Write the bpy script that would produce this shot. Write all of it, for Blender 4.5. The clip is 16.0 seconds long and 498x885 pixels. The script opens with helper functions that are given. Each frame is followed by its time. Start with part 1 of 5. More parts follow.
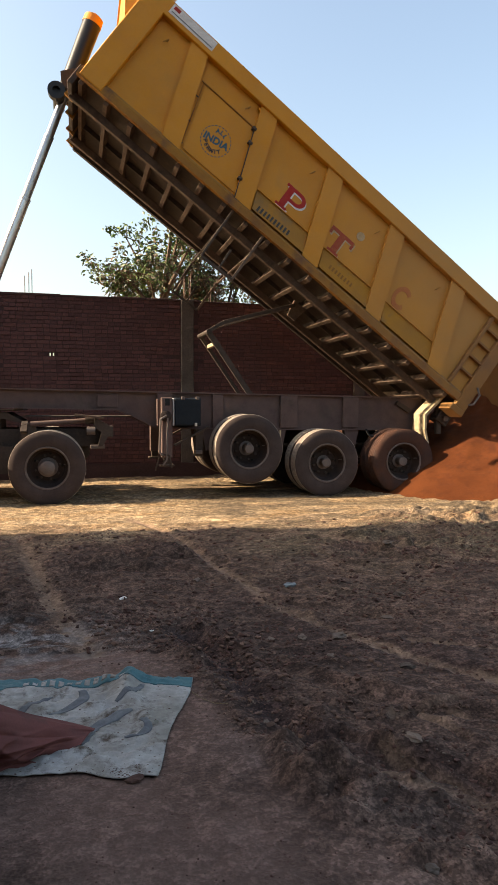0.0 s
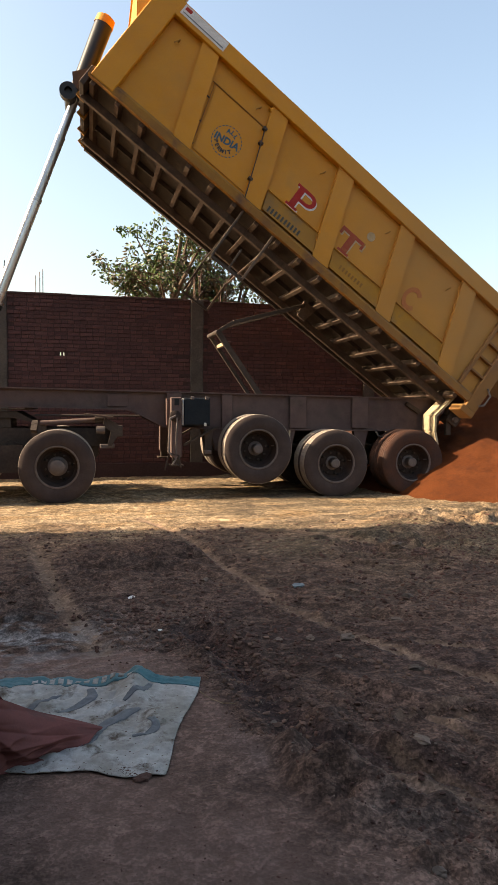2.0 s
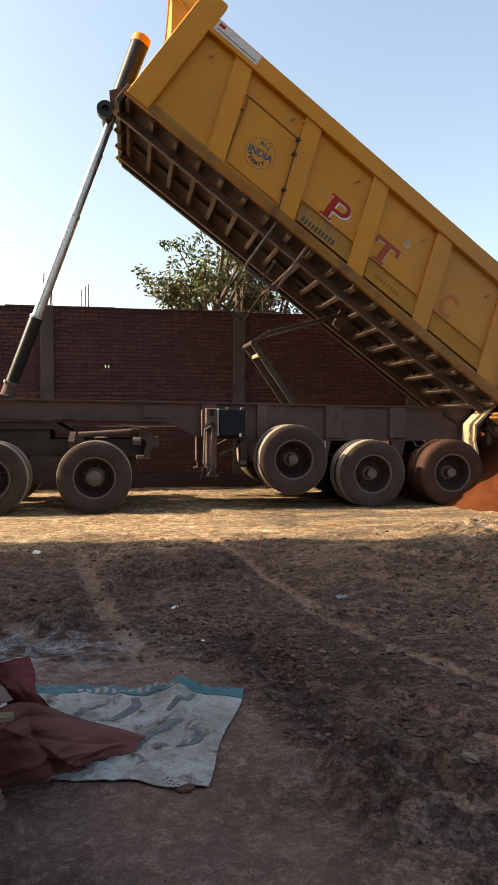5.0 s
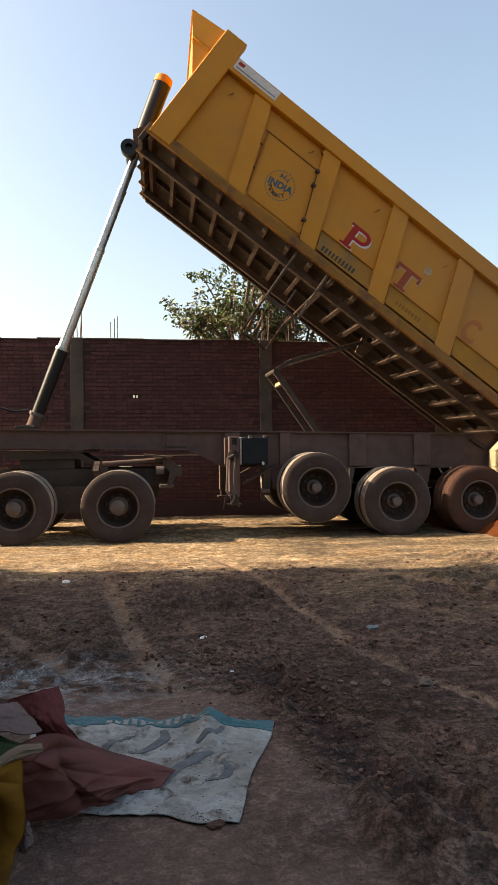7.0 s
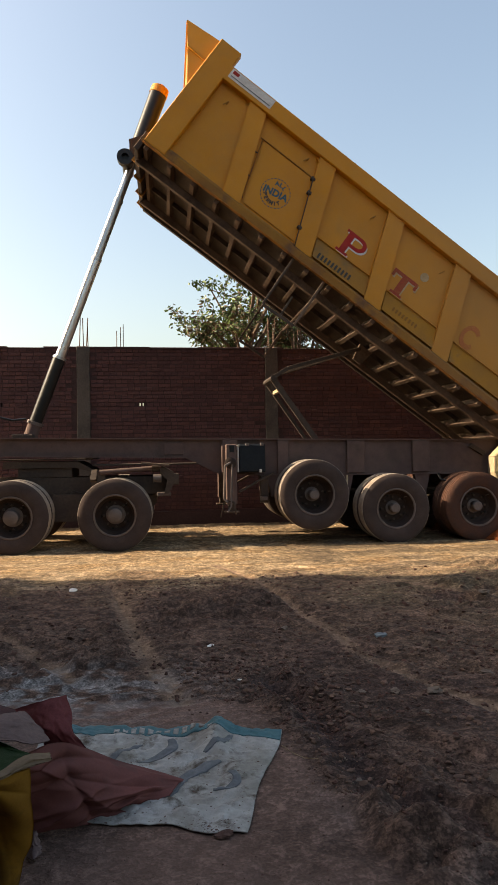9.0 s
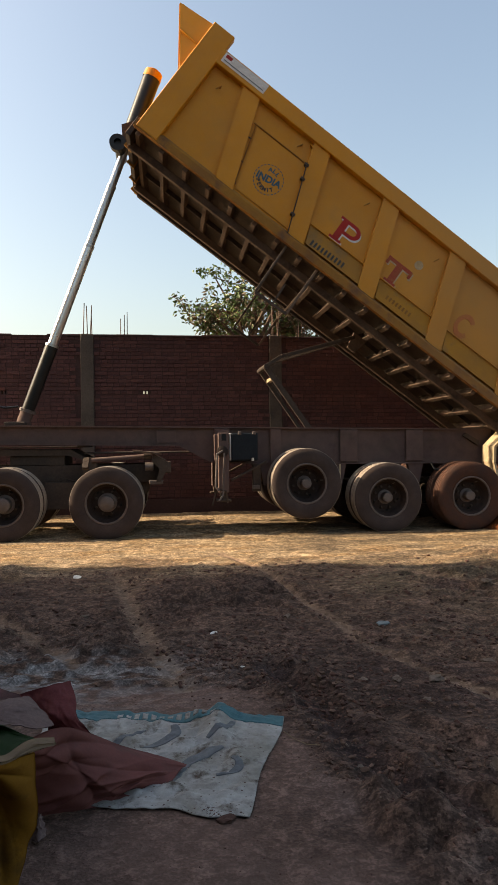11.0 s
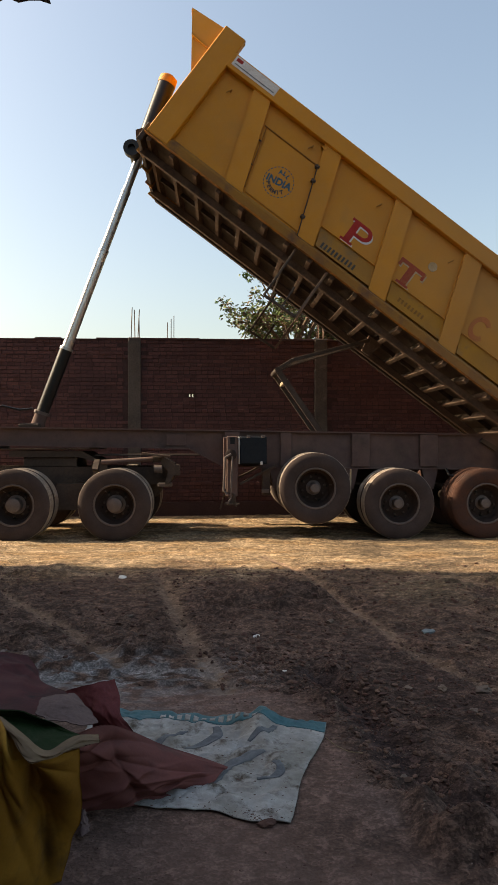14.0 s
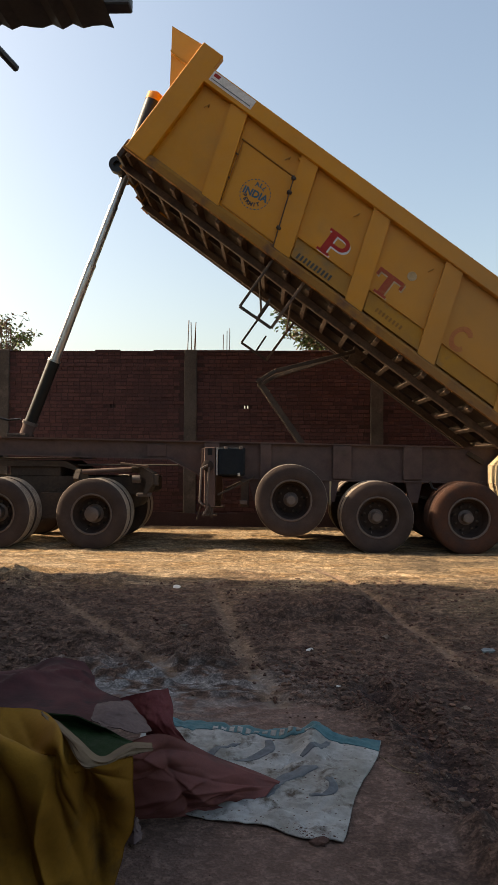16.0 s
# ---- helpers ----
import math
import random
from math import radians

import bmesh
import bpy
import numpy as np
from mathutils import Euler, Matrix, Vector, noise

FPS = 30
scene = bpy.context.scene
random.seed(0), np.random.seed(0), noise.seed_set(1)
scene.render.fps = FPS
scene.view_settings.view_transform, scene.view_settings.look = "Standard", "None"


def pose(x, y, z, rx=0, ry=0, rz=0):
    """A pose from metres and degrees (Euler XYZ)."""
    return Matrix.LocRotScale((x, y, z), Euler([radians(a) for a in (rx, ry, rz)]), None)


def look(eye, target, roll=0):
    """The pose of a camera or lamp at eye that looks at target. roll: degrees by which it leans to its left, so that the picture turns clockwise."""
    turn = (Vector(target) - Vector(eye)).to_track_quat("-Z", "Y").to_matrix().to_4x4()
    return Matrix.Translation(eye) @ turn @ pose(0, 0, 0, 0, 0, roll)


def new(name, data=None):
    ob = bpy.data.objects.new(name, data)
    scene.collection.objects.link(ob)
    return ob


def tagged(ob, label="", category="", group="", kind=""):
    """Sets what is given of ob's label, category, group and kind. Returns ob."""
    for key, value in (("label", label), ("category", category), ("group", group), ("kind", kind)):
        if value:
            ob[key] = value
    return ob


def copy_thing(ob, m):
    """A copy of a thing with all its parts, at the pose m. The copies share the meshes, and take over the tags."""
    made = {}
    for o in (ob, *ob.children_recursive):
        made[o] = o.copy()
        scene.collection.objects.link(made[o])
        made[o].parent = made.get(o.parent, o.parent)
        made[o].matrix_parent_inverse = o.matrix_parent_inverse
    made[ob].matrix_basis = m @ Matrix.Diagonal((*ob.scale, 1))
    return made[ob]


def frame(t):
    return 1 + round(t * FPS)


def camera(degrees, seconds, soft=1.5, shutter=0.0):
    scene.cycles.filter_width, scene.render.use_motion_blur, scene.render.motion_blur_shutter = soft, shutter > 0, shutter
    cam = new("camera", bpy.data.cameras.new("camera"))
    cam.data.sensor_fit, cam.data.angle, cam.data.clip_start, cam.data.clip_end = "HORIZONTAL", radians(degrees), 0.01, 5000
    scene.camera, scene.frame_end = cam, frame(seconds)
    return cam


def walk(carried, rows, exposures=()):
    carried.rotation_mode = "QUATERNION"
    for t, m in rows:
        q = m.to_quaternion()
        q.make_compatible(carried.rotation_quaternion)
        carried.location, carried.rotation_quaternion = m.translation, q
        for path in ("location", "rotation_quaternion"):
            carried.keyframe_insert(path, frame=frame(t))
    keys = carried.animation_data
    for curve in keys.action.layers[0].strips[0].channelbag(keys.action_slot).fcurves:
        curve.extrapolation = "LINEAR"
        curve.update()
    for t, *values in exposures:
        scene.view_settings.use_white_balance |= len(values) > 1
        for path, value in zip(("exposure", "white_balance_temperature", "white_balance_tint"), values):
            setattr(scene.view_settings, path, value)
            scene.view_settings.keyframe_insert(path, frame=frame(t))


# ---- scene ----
# ---- camera ----
cam = camera(41.37, 16.0, soft=0.65)
PATH = [
    (0.0, 0, 0, 1.390, 86.877, -0.204, -14.517),
    (0.5, 0, 0, 1.390, 86.808, -0.331, -14.081),
    (1.0, 0, 0, 1.390, 86.726, -0.360, -13.821),
    (1.5, 0, 0, 1.390, 86.880, -0.421, -13.622),
    (2.0, 0, 0, 1.390, 86.886, -0.475, -13.712),
    (2.5, 0, 0, 1.390, 86.864, -0.464, -13.873),
    (3.0, 0, 0, 1.390, 87.128, -0.425, -13.652),
    (3.5, 0, 0, 1.390, 87.186, -0.529, -13.352),
    (4.0, 0, 0, 1.390, 87.285, -0.441, -13.179),
    (4.5, 0, 0, 1.390, 87.483, -0.194, -11.220),
    (5.0, 0, 0, 1.390, 87.779, -0.104, -10.058),
    (7.5, 0, 0, 1.390, 90.549, 0.632, -7.430),
    (8.0, 0, 0, 1.390, 90.606, 0.831, -7.424),
    (8.5, 0, 0, 1.390, 90.779, 0.795, -7.273),
    (9.0, 0, 0, 1.390, 90.879, 0.817, -7.141),
    (11.5, 0, 0, 1.390, 89.751, 0.539, -6.794),
    (12.0, 0, 0, 1.390, 89.750, 0.473, -6.768),
    (12.5, 0, 0, 1.390, 89.861, 0.295, -5.916),
    (13.0, 0, 0, 1.390, 89.493, 0.351, -5.725),
    (13.5, 0, 0, 1.390, 89.450, 0.440, -5.199),
    (14.0, 0, 0, 1.390, 90.192, 0.004, -2.961),
    (14.5, 0, 0, 1.390, 90.094, 0.014, -2.775),
    (15.0, 0, 0, 1.390, 89.877, 0.007, -2.851),
    (15.5, 0, 0, 1.390, 91.423, -0.345, 0.978),
    (16.0, 0, 0, 1.390, 91.176, -0.488, 1.771),
]
walk(cam, [(t, pose(*p)) for t, *p in PATH], exposures=[(0.0, 1.46, 7250, 10), (5.0, 1.43, 7300, 10), (9.0, 1.20, 7450, 10), (16.0, 1.06, 7400, 10)])

# ---- world and sun ----
SUN_EL, SUN_AZ = 34.0, 7.0      # the sun stands to the west, a little beyond the wall
to_sun = Vector((-math.cos(radians(SUN_EL)) * math.cos(radians(SUN_AZ)),
                 math.cos(radians(SUN_EL)) * math.sin(radians(SUN_AZ)), math.sin(radians(SUN_EL))))
world = bpy.data.worlds.new("world")
scene.world = world
world.use_nodes = True
wn = world.node_tree
sky = wn.nodes.new("ShaderNodeTexSky")
sky.sky_type = "NISHITA"
sky.sun_disc = False
sky.sun_elevation = radians(SUN_EL)
sky.sun_rotation = math.atan2(to_sun.x, to_sun.y)
sky.air_density, sky.dust_density, sky.ozone_density = 1.25, 3.6, 1.0
wn.links.new(sky.outputs[0], wn.nodes["Background"].inputs[0])
wn.nodes["Background"].inputs[1].default_value = 0.122
sun = new("sun", bpy.data.lights.new("sun", "SUN"))
sun.data.energy, sun.data.angle, sun.data.color = 4.7, radians(0.55), (1.0, 0.86, 0.68)
sun.matrix_world = look(to_sun * 50, (0, 0, 0))

# ---- materials ----
def material(name, c1, c2, scale=3.0, rough=0.7, metal=0.0, bump=0.15, grain=60.0, stain=None, stain_scale=1.2, stain_at=0.55,
             stretch=(1, 1, 1), per_piece=0.0, grain_amount=0.8, dust=None, dust_amount=0.0):
    """Two tones in large patches, fine grain in colour and relief, optional stains, and dust on faces that look up."""
    m = bpy.data.materials.new(name)
    m.use_nodes = True
    nt = m.node_tree
    bsdf = nt.nodes["Principled BSDF"]
    tc = nt.nodes.new("ShaderNodeTexCoord")
    mp = nt.nodes.new("ShaderNodeMapping")
    mp.inputs["Scale"].default_value = stretch
    nt.links.new(tc.outputs["Object"], mp.inputs[0])

    def noise_node(sc, detail, rough_n=0.6):
        n = nt.nodes.new("ShaderNodeTexNoise")
        n.inputs["Scale"].default_value, n.inputs["Detail"].default_value, n.inputs["Roughness"].default_value = sc, detail, rough_n
        nt.links.new(mp.outputs[0], n.inputs["Vector"])
        return n

    def ramp(node, lo, hi):
        r = nt.nodes.new("ShaderNodeMapRange")
        r.inputs["From Min"].default_value, r.inputs["From Max"].default_value = lo, hi
        nt.links.new(node.outputs[0], r.inputs["Value"])
        return r

    def mix(fac, a, b, mode="MIX"):
        x = nt.nodes.new("ShaderNodeMix")
        x.data_type, x.blend_type = "RGBA", mode
        for sock, v in ((x.inputs[0], fac), (x.inputs[6], a), (x.inputs[7], b)):
            if isinstance(v, tuple):
                sock.default_value = (*v, 1)
            elif isinstance(v, (int, float)):
                sock.default_value = v
            else:
                nt.links.new(v, sock)
        return x.outputs[2]

    big = noise_node(scale, 6)
    fine = noise_node(grain, 4, 0.7)
    col = mix(ramp(big, 0.35, 0.65).outputs[0], c1, c2)
    grainy = mix(ramp(fine, 0.3, 0.7).outputs[0], (0.72, 0.72, 0.72), (1.18, 1.18, 1.18))
    col = mix(grain_amount, col, grainy, "MULTIPLY")
    if per_piece:
        oi, ge = nt.nodes.new("ShaderNodeObjectInfo"), nt.nodes.new("ShaderNodeNewGeometry")
        add = nt.nodes.new("ShaderNodeMath")
        add.operation = "ADD"
        nt.links.new(oi.outputs["Random"], add.inputs[0])
        nt.links.new(ge.outputs["Random Per Island"], add.inputs[1])
        fr = nt.nodes.new("ShaderNodeMath")
        fr.operation = "FRACT"
        nt.links.new(add.outputs[0], fr.inputs[0])
        lo, hi = 1 - per_piece, 1 + per_piece
        col = mix(1.0, col, mix(fr.outputs[0], (lo, lo, lo), (hi, hi * 0.97, hi * 0.94)), "MULTIPLY")
    if stain:
        st = noise_node(stain_scale, 8, 0.65)
        col = mix(ramp(st, stain_at, stain_at + 0.14).outputs[0], col, stain)
    if dust:
        ge = nt.nodes.new("ShaderNodeNewGeometry")
        sx = nt.nodes.new("ShaderNodeSeparateXYZ")
        nt.links.new(ge.outputs["Normal"], sx.inputs[0])
        up = ramp(sx, 0.1, 0.9)
        nt.links.new(sx.outputs[2], up.inputs["Value"])
        dn = ramp(noise_node(7.0, 6), 0.3, 0.62)
        a = nt.nodes.new("ShaderNodeMath")
        a.operation = "MULTIPLY_ADD"
        nt.links.new(up.outputs[0], a.inputs[0])
        a.inputs[1].default_value = 0.7
        nt.links.new(dn.outputs[0], a.inputs[2])
        b = nt.nodes.new("ShaderNodeMath")
        b.operation, b.use_clamp = "MULTIPLY", True
        nt.links.new(a.outputs[0], b.inputs[0])
        b.inputs[1].default_value = dust_amount
        col = mix(b.outputs[0], col, dust)
    nt.links.new(col, bsdf.inputs["Base Color"])
    rr = nt.nodes.new("ShaderNodeMapRange")
    rr.inputs["To Min"].default_value, rr.inputs["To Max"].default_value = max(0.05, rough - 0.12), min(1.0, rough + 0.12)
    nt.links.new(big.outputs[0], rr.inputs["Value"])
    nt.links.new(rr.outputs[0], bsdf.inputs["Roughness"])
    bsdf.inputs["Metallic"].default_value = metal
    if bump:
        bp = nt.nodes.new("ShaderNodeBump")
        bp.inputs["Strength"].default_value, bp.inputs["Distance"].default_value = bump, 0.01
        nt.links.new(fine.outputs[0], bp.inputs["Height"])
        nt.links.new(bp.outputs[0], bsdf.inputs["Normal"])
    return m


DUST = (0.30, 0.22, 0.15)
M = dict(
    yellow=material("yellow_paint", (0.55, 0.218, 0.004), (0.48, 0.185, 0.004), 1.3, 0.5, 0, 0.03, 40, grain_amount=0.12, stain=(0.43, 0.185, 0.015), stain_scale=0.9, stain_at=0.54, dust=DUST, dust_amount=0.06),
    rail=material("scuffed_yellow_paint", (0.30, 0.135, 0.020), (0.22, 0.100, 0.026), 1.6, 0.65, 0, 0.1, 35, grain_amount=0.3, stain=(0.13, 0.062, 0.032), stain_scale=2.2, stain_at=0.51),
    dusty=material("dusty_yellow_paint", (0.36, 0.165, 0.022), (0.29, 0.140, 0.032), 2.0, 0.75, 0, 0.08, 40, grain_amount=0.2, stain=(0.20, 0.12, 0.055), stain_scale=1.5, stain_at=0.52),
    under=material("grimy_steel", (0.050, 0.037, 0.030), (0.074, 0.054, 0.042), 4.0, 0.7, 0.0, 0.3, 30, stain=(0.10, 0.063, 0.042), stain_scale=5, stain_at=0.6),
    beam=material("rusty_brown_steel", (0.095, 0.064, 0.048), (0.135, 0.092, 0.066), 5.0, 0.75, 0.0, 0.25, 40, stain=(0.060, 0.042, 0.034), stain_scale=4, stain_at=0.52),
    frame=material("dusty_grey_steel", (0.084, 0.053, 0.050), (0.102, 0.066, 0.061), 2.2, 0.8, 0.0, 0.15, 45, grain_amount=0.4, stain=(0.068, 0.047, 0.042), stain_scale=2.6, stain_at=0.55, dust=DUST, dust_amount=0.10),
    tyre=material("dusty_rubber", (0.038, 0.028, 0.0265), (0.060, 0.044, 0.041), 3.0, 0.9, 0, 0.2, 60, dust=DUST, dust_amount=0.03),
    tread=material("worn_tread", (0.34, 0.285, 0.235), (0.24, 0.195, 0.16), 6.0, 0.9, 0, 0.3, 40),
    redtyre=material("red_sand_caked_rubber", (0.075, 0.034, 0.022), (0.05, 0.03, 0.025), 5.0, 0.9, 0, 0.4, 40),
    rim=material("grimy_wheel_paint", (0.028, 0.019, 0.016), (0.042, 0.028, 0.023), 5.0, 0.75, 0.0, 0.2, 50, stain=(0.024, 0.018, 0.017), stain_scale=6, stain_at=0.55),
    hub=material("oily_hub_steel", (0.125, 0.096, 0.084), (0.09, 0.068, 0.060), 8.0, 0.6, 0.1, 0.2, 60),
    black=material("black_paint", (0.007, 0.007, 0.0075), (0.011, 0.0105, 0.0105), 6.0, 0.38, 0, 0.05, 60),
    chrome=material("polished_ram_steel", (0.62, 0.64, 0.66), (0.52, 0.54, 0.56), 3.0, 0.30, 0.9, 0.02, 80, grain_amount=0.2),
    chrome_dark=material("dull_ram_steel", (0.46, 0.48, 0.50), (0.36, 0.38, 0.40), 3.0, 0.34, 0.85, 0.03, 80, grain_amount=0.2),
    matte=material("hole_black", (0.012, 0.011, 0.010), (0.018, 0.016, 0.014), 6.0, 0.9, 0, 0.1, 50),
    box=material("blue_grey_paint", (0.009, 0.012, 0.017), (0.014, 0.018, 0.022), 6.0, 0.6, 0, 0.1, 50),
    beige=material("beige_paint", (0.46, 0.36, 0.22), (0.36, 0.275, 0.17), 6.0, 0.6, 0, 0.15, 40, stain=(0.28, 0.2, 0.13), stain_scale=8, stain_at=0.6),
    red=material("red_sign_paint", (0.36, 0.018, 0.014), (0.30, 0.020, 0.016), 6.0, 0.6, 0, 0.05, 60, dust=DUST, dust_amount=0.05),
    wornred=material("worn_red_sign_paint", (0.33, 0.05, 0.030), (0.30, 0.075, 0.034), 5.0, 0.6, 0, 0.05, 60, stain=(0.32, 0.14, 0.045), stain_scale=9, stain_at=0.56),
    dustywhite=material("dusty_white_sign_paint", (0.42, 0.30, 0.17), (0.34, 0.22, 0.10), 8.0, 0.7, 0, 0.05, 60),
    fadedred=material("faded_red_sign_paint", (0.42, 0.13, 0.05), (0.40, 0.16, 0.05), 6.0, 0.7, 0, 0.05, 60),
    white=material("white_sign_paint", (0.62, 0.58, 0.54), (0.52, 0.47, 0.42), 8.0, 0.6, 0, 0.05, 60),
    blue=material("blue_sign_paint", (0.008, 0.065, 0.10), (0.008, 0.05, 0.08), 6.0, 0.5, 0, 0.05, 60),
    sign_black=material("black_sign_paint", (0.02, 0.016, 0.012), (0.03, 0.022, 0.016), 6.0, 0.6, 0, 0.05, 60),
    brick=material("red_brick", (0.104, 0.052, 0.051), (0.084, 0.043, 0.043), 1.0, 0.95, 0, 0.8, 35, stain=(0.072, 0.039, 0.040), stain_scale=0.8, stain_at=0.52, per_piece=0.17),
    mortar=material("dark_mortar", (0.054, 0.032, 0.031), (0.068, 0.040, 0.039), 2.0, 0.95, 0, 0.5, 30),
    concrete=material("grey_concrete", (0.098, 0.083, 0.073), (0.064, 0.055, 0.050), 2.2, 0.9, 0, 0.3, 30, stain=(0.14, 0.12, 0.105), stain_scale=2.6, stain_at=0.58),
    rebar=material("rusty_rebar", (0.14, 0.085, 0.06), (0.10, 0.06, 0.045), 9.0, 0.8, 0.3, 0.3, 60),
    sand=material("red_sand", (0.098, 0.027, 0.0064), (0.070, 0.0185, 0.0046), 2.0, 0.95, 0, 1.0, 45, stain=(0.056, 0.0145, 0.004), stain_scale=3.0, stain_at=0.52),
    bark=material("bark", (0.10, 0.07, 0.05), (0.15, 0.11, 0.08), 8.0, 0.9, 0, 0.5, 30),
    leaf=material("green_leaf", (0.060, 0.110, 0.026), (0.105, 0.155, 0.042), 0.9, 0.5, 0, 0.0, 20, per_piece=0.6),
    leaf_dry=material("dry_leaf", (0.115, 0.090, 0.055), (0.16, 0.12, 0.07), 0.9, 0.7, 0, 0.0, 20, per_piece=0.6),
    tin=material("dark_tin_sheet", (0.07, 0.065, 0.065), (0.10, 0.09, 0.085), 2.0, 0.6, 0.4, 0.1, 40),
    plaster=material("plain_plaster", (0.30, 0.26, 0.22), (0.24, 0.21, 0.18), 0.6, 0.9, 0, 0.2, 30),
    sheet=material("white_printed_sheet", (0.40, 0.39, 0.37), (0.24, 0.225, 0.195), 4.0, 0.6, 0, 0.6, 24, stain=(0.085, 0.066, 0.050), stain_scale=11.0, stain_at=0.53),
    teal=material("teal_printed_band", (0.048, 0.130, 0.150), (0.080, 0.165, 0.180), 8.0, 0.55, 0, 0.2, 40, stain=(0.15, 0.15, 0.14), stain_scale=9, stain_at=0.64),
    greyprint=material("grey_print", (0.095, 0.105, 0.118), (0.15, 0.155, 0.16), 8.0, 0.6, 0, 0.2, 40),
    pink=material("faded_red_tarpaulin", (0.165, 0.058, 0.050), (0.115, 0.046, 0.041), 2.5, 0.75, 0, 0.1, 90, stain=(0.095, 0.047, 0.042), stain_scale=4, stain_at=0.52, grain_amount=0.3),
    # the red tarpaulin, darkened in colour for the shade over the back heap
    pink_shaded=material("shaded_red_tarpaulin", (0.080, 0.023, 0.025), (0.042, 0.016, 0.018), 4.0, 0.8, 0, 0.15, 60, stain=(0.024, 0.014, 0.015), stain_scale=5, stain_at=0.55, grain_amount=0.3),
    darkred=material("dark_red_tarpaulin", (0.13, 0.03, 0.03), (0.10, 0.025, 0.027), 4.0, 0.7, 0, 0.1, 90),
    greycloth=material("grey_pink_tarpaulin", (0.155, 0.105, 0.095), (0.115, 0.078, 0.072), 5.0, 0.75, 0, 0.1, 90),
    mustard=material("mustard_canvas", (0.285, 0.140, 0.018), (0.190, 0.090, 0.013), 2.2, 0.9, 0, 0.15, 90, stain=(0.105, 0.054, 0.014), stain_scale=3.4, stain_at=0.53, grain_amount=0.3),
    hem=material("pale_canvas_hem", (0.20, 0.14, 0.085), (0.13, 0.09, 0.06), 5.0, 0.85, 0, 0.1, 90, grain_amount=0.3),
    green=material("dark_green_canvas", (0.006, 0.020, 0.004), (0.010, 0.027, 0.006), 6.0, 0.9, 0, 0.25, 120),
    stone=material("pale_stone", (0.165, 0.128, 0.102), (0.105, 0.082, 0.066), 12.0, 0.9, 0, 0.4, 60, per_piece=0.35),
    plastic=material("blue_grey_plastic_scrap", (0.16, 0.20, 0.21), (0.11, 0.14, 0.15), 12.0, 0.5, 0, 0.2, 60),
    straw=material("dry_straw", (0.30, 0.22, 0.13), (0.22, 0.16, 0.09), 12.0, 0.8, 0, 0.2, 60),
    chip=material("white_litter", (0.8, 0.78, 0.74), (0.7, 0.68, 0.65), 12.0, 0.6, 0, 0.1, 60),
    paleclod=material("pale_earth_clod", (0.150, 0.094, 0.070), (0.110, 0.068, 0.052), 6.0, 0.95, 0, 0.5, 60, per_piece=0.3),
    clod=material("earth_clod", (0.104, 0.058, 0.046), (0.080, 0.045, 0.036), 6.0, 0.95, 0, 0.5, 60, per_piece=0.35),
)



def sanded(m, tone):
    """Sand dust blown over the rear half of the tipping body, in drifts."""
    nt = m.node_tree
    bsdf = nt.nodes["Principled BSDF"]
    col = bsdf.inputs["Base Color"].links[0].from_socket
    tc, sep, n = nt.nodes.new("ShaderNodeTexCoord"), nt.nodes.new("ShaderNodeSeparateXYZ"), nt.nodes.new("ShaderNodeTexNoise")
    n.inputs["Scale"].default_value, n.inputs["Detail"].default_value = 1.4, 7
    nt.links.new(tc.outputs["Object"], sep.inputs[0])
    nt.links.new(tc.outputs["Object"], n.inputs["Vector"])
    a = nt.nodes.new("ShaderNodeMath")
    a.operation = "MULTIPLY_ADD"
    nt.links.new(n.outputs[0], a.inputs[0])
    a.inputs[1].default_value = 3.2
    nt.links.new(sep.outputs[0], a.inputs[2])
    r = nt.nodes.new("ShaderNodeMapRange")
    r.inputs["From Min"].default_value, r.inputs["From Max"].default_value, r.inputs["To Max"].default_value = 2.2, 6.0, 0.7
    nt.links.new(a.outputs[0], r.inputs["Value"])
    x = nt.nodes.new("ShaderNodeMix")
    x.data_type = "RGBA"
    nt.links.new(r.outputs[0], x.inputs[0])
    nt.links.new(col, x.inputs[6])
    x.inputs[7].default_value = (*tone, 1)
    nt.links.new(x.outputs[2], bsdf.inputs["Base Color"])


# dull, powdery surfaces
for key in ("brick", "mortar", "concrete", "sand", "clod", "paleclod", "stone", "straw", "tyre", "tread", "redtyre", "matte", "under", "beam", "bark", "frame", "rim", "yellow", "rail", "black", "box", "dusty", "red", "fadedred", "wornred",
            "pink", "pink_shaded", "darkred", "greycloth", "mustard", "hem", "green", "sheet", "teal", "greyprint"):
    M[key].node_tree.nodes["Principled BSDF"].inputs["Specular IOR Level"].default_value = 0.15 if key not in ("yellow", "black") else 0.28
sanded(M["yellow"], (0.33, 0.175, 0.062))
sanded(M["rail"], (0.22, 0.115, 0.052))

# ---- builders ----
WORLD_OF = {}


def thing(name, at, label, category, group="", kind=""):
    ob = new(name)
    ob.location = at
    WORLD_OF[ob] = Matrix.Translation(at)
    return tagged(ob, label, category, group, kind)


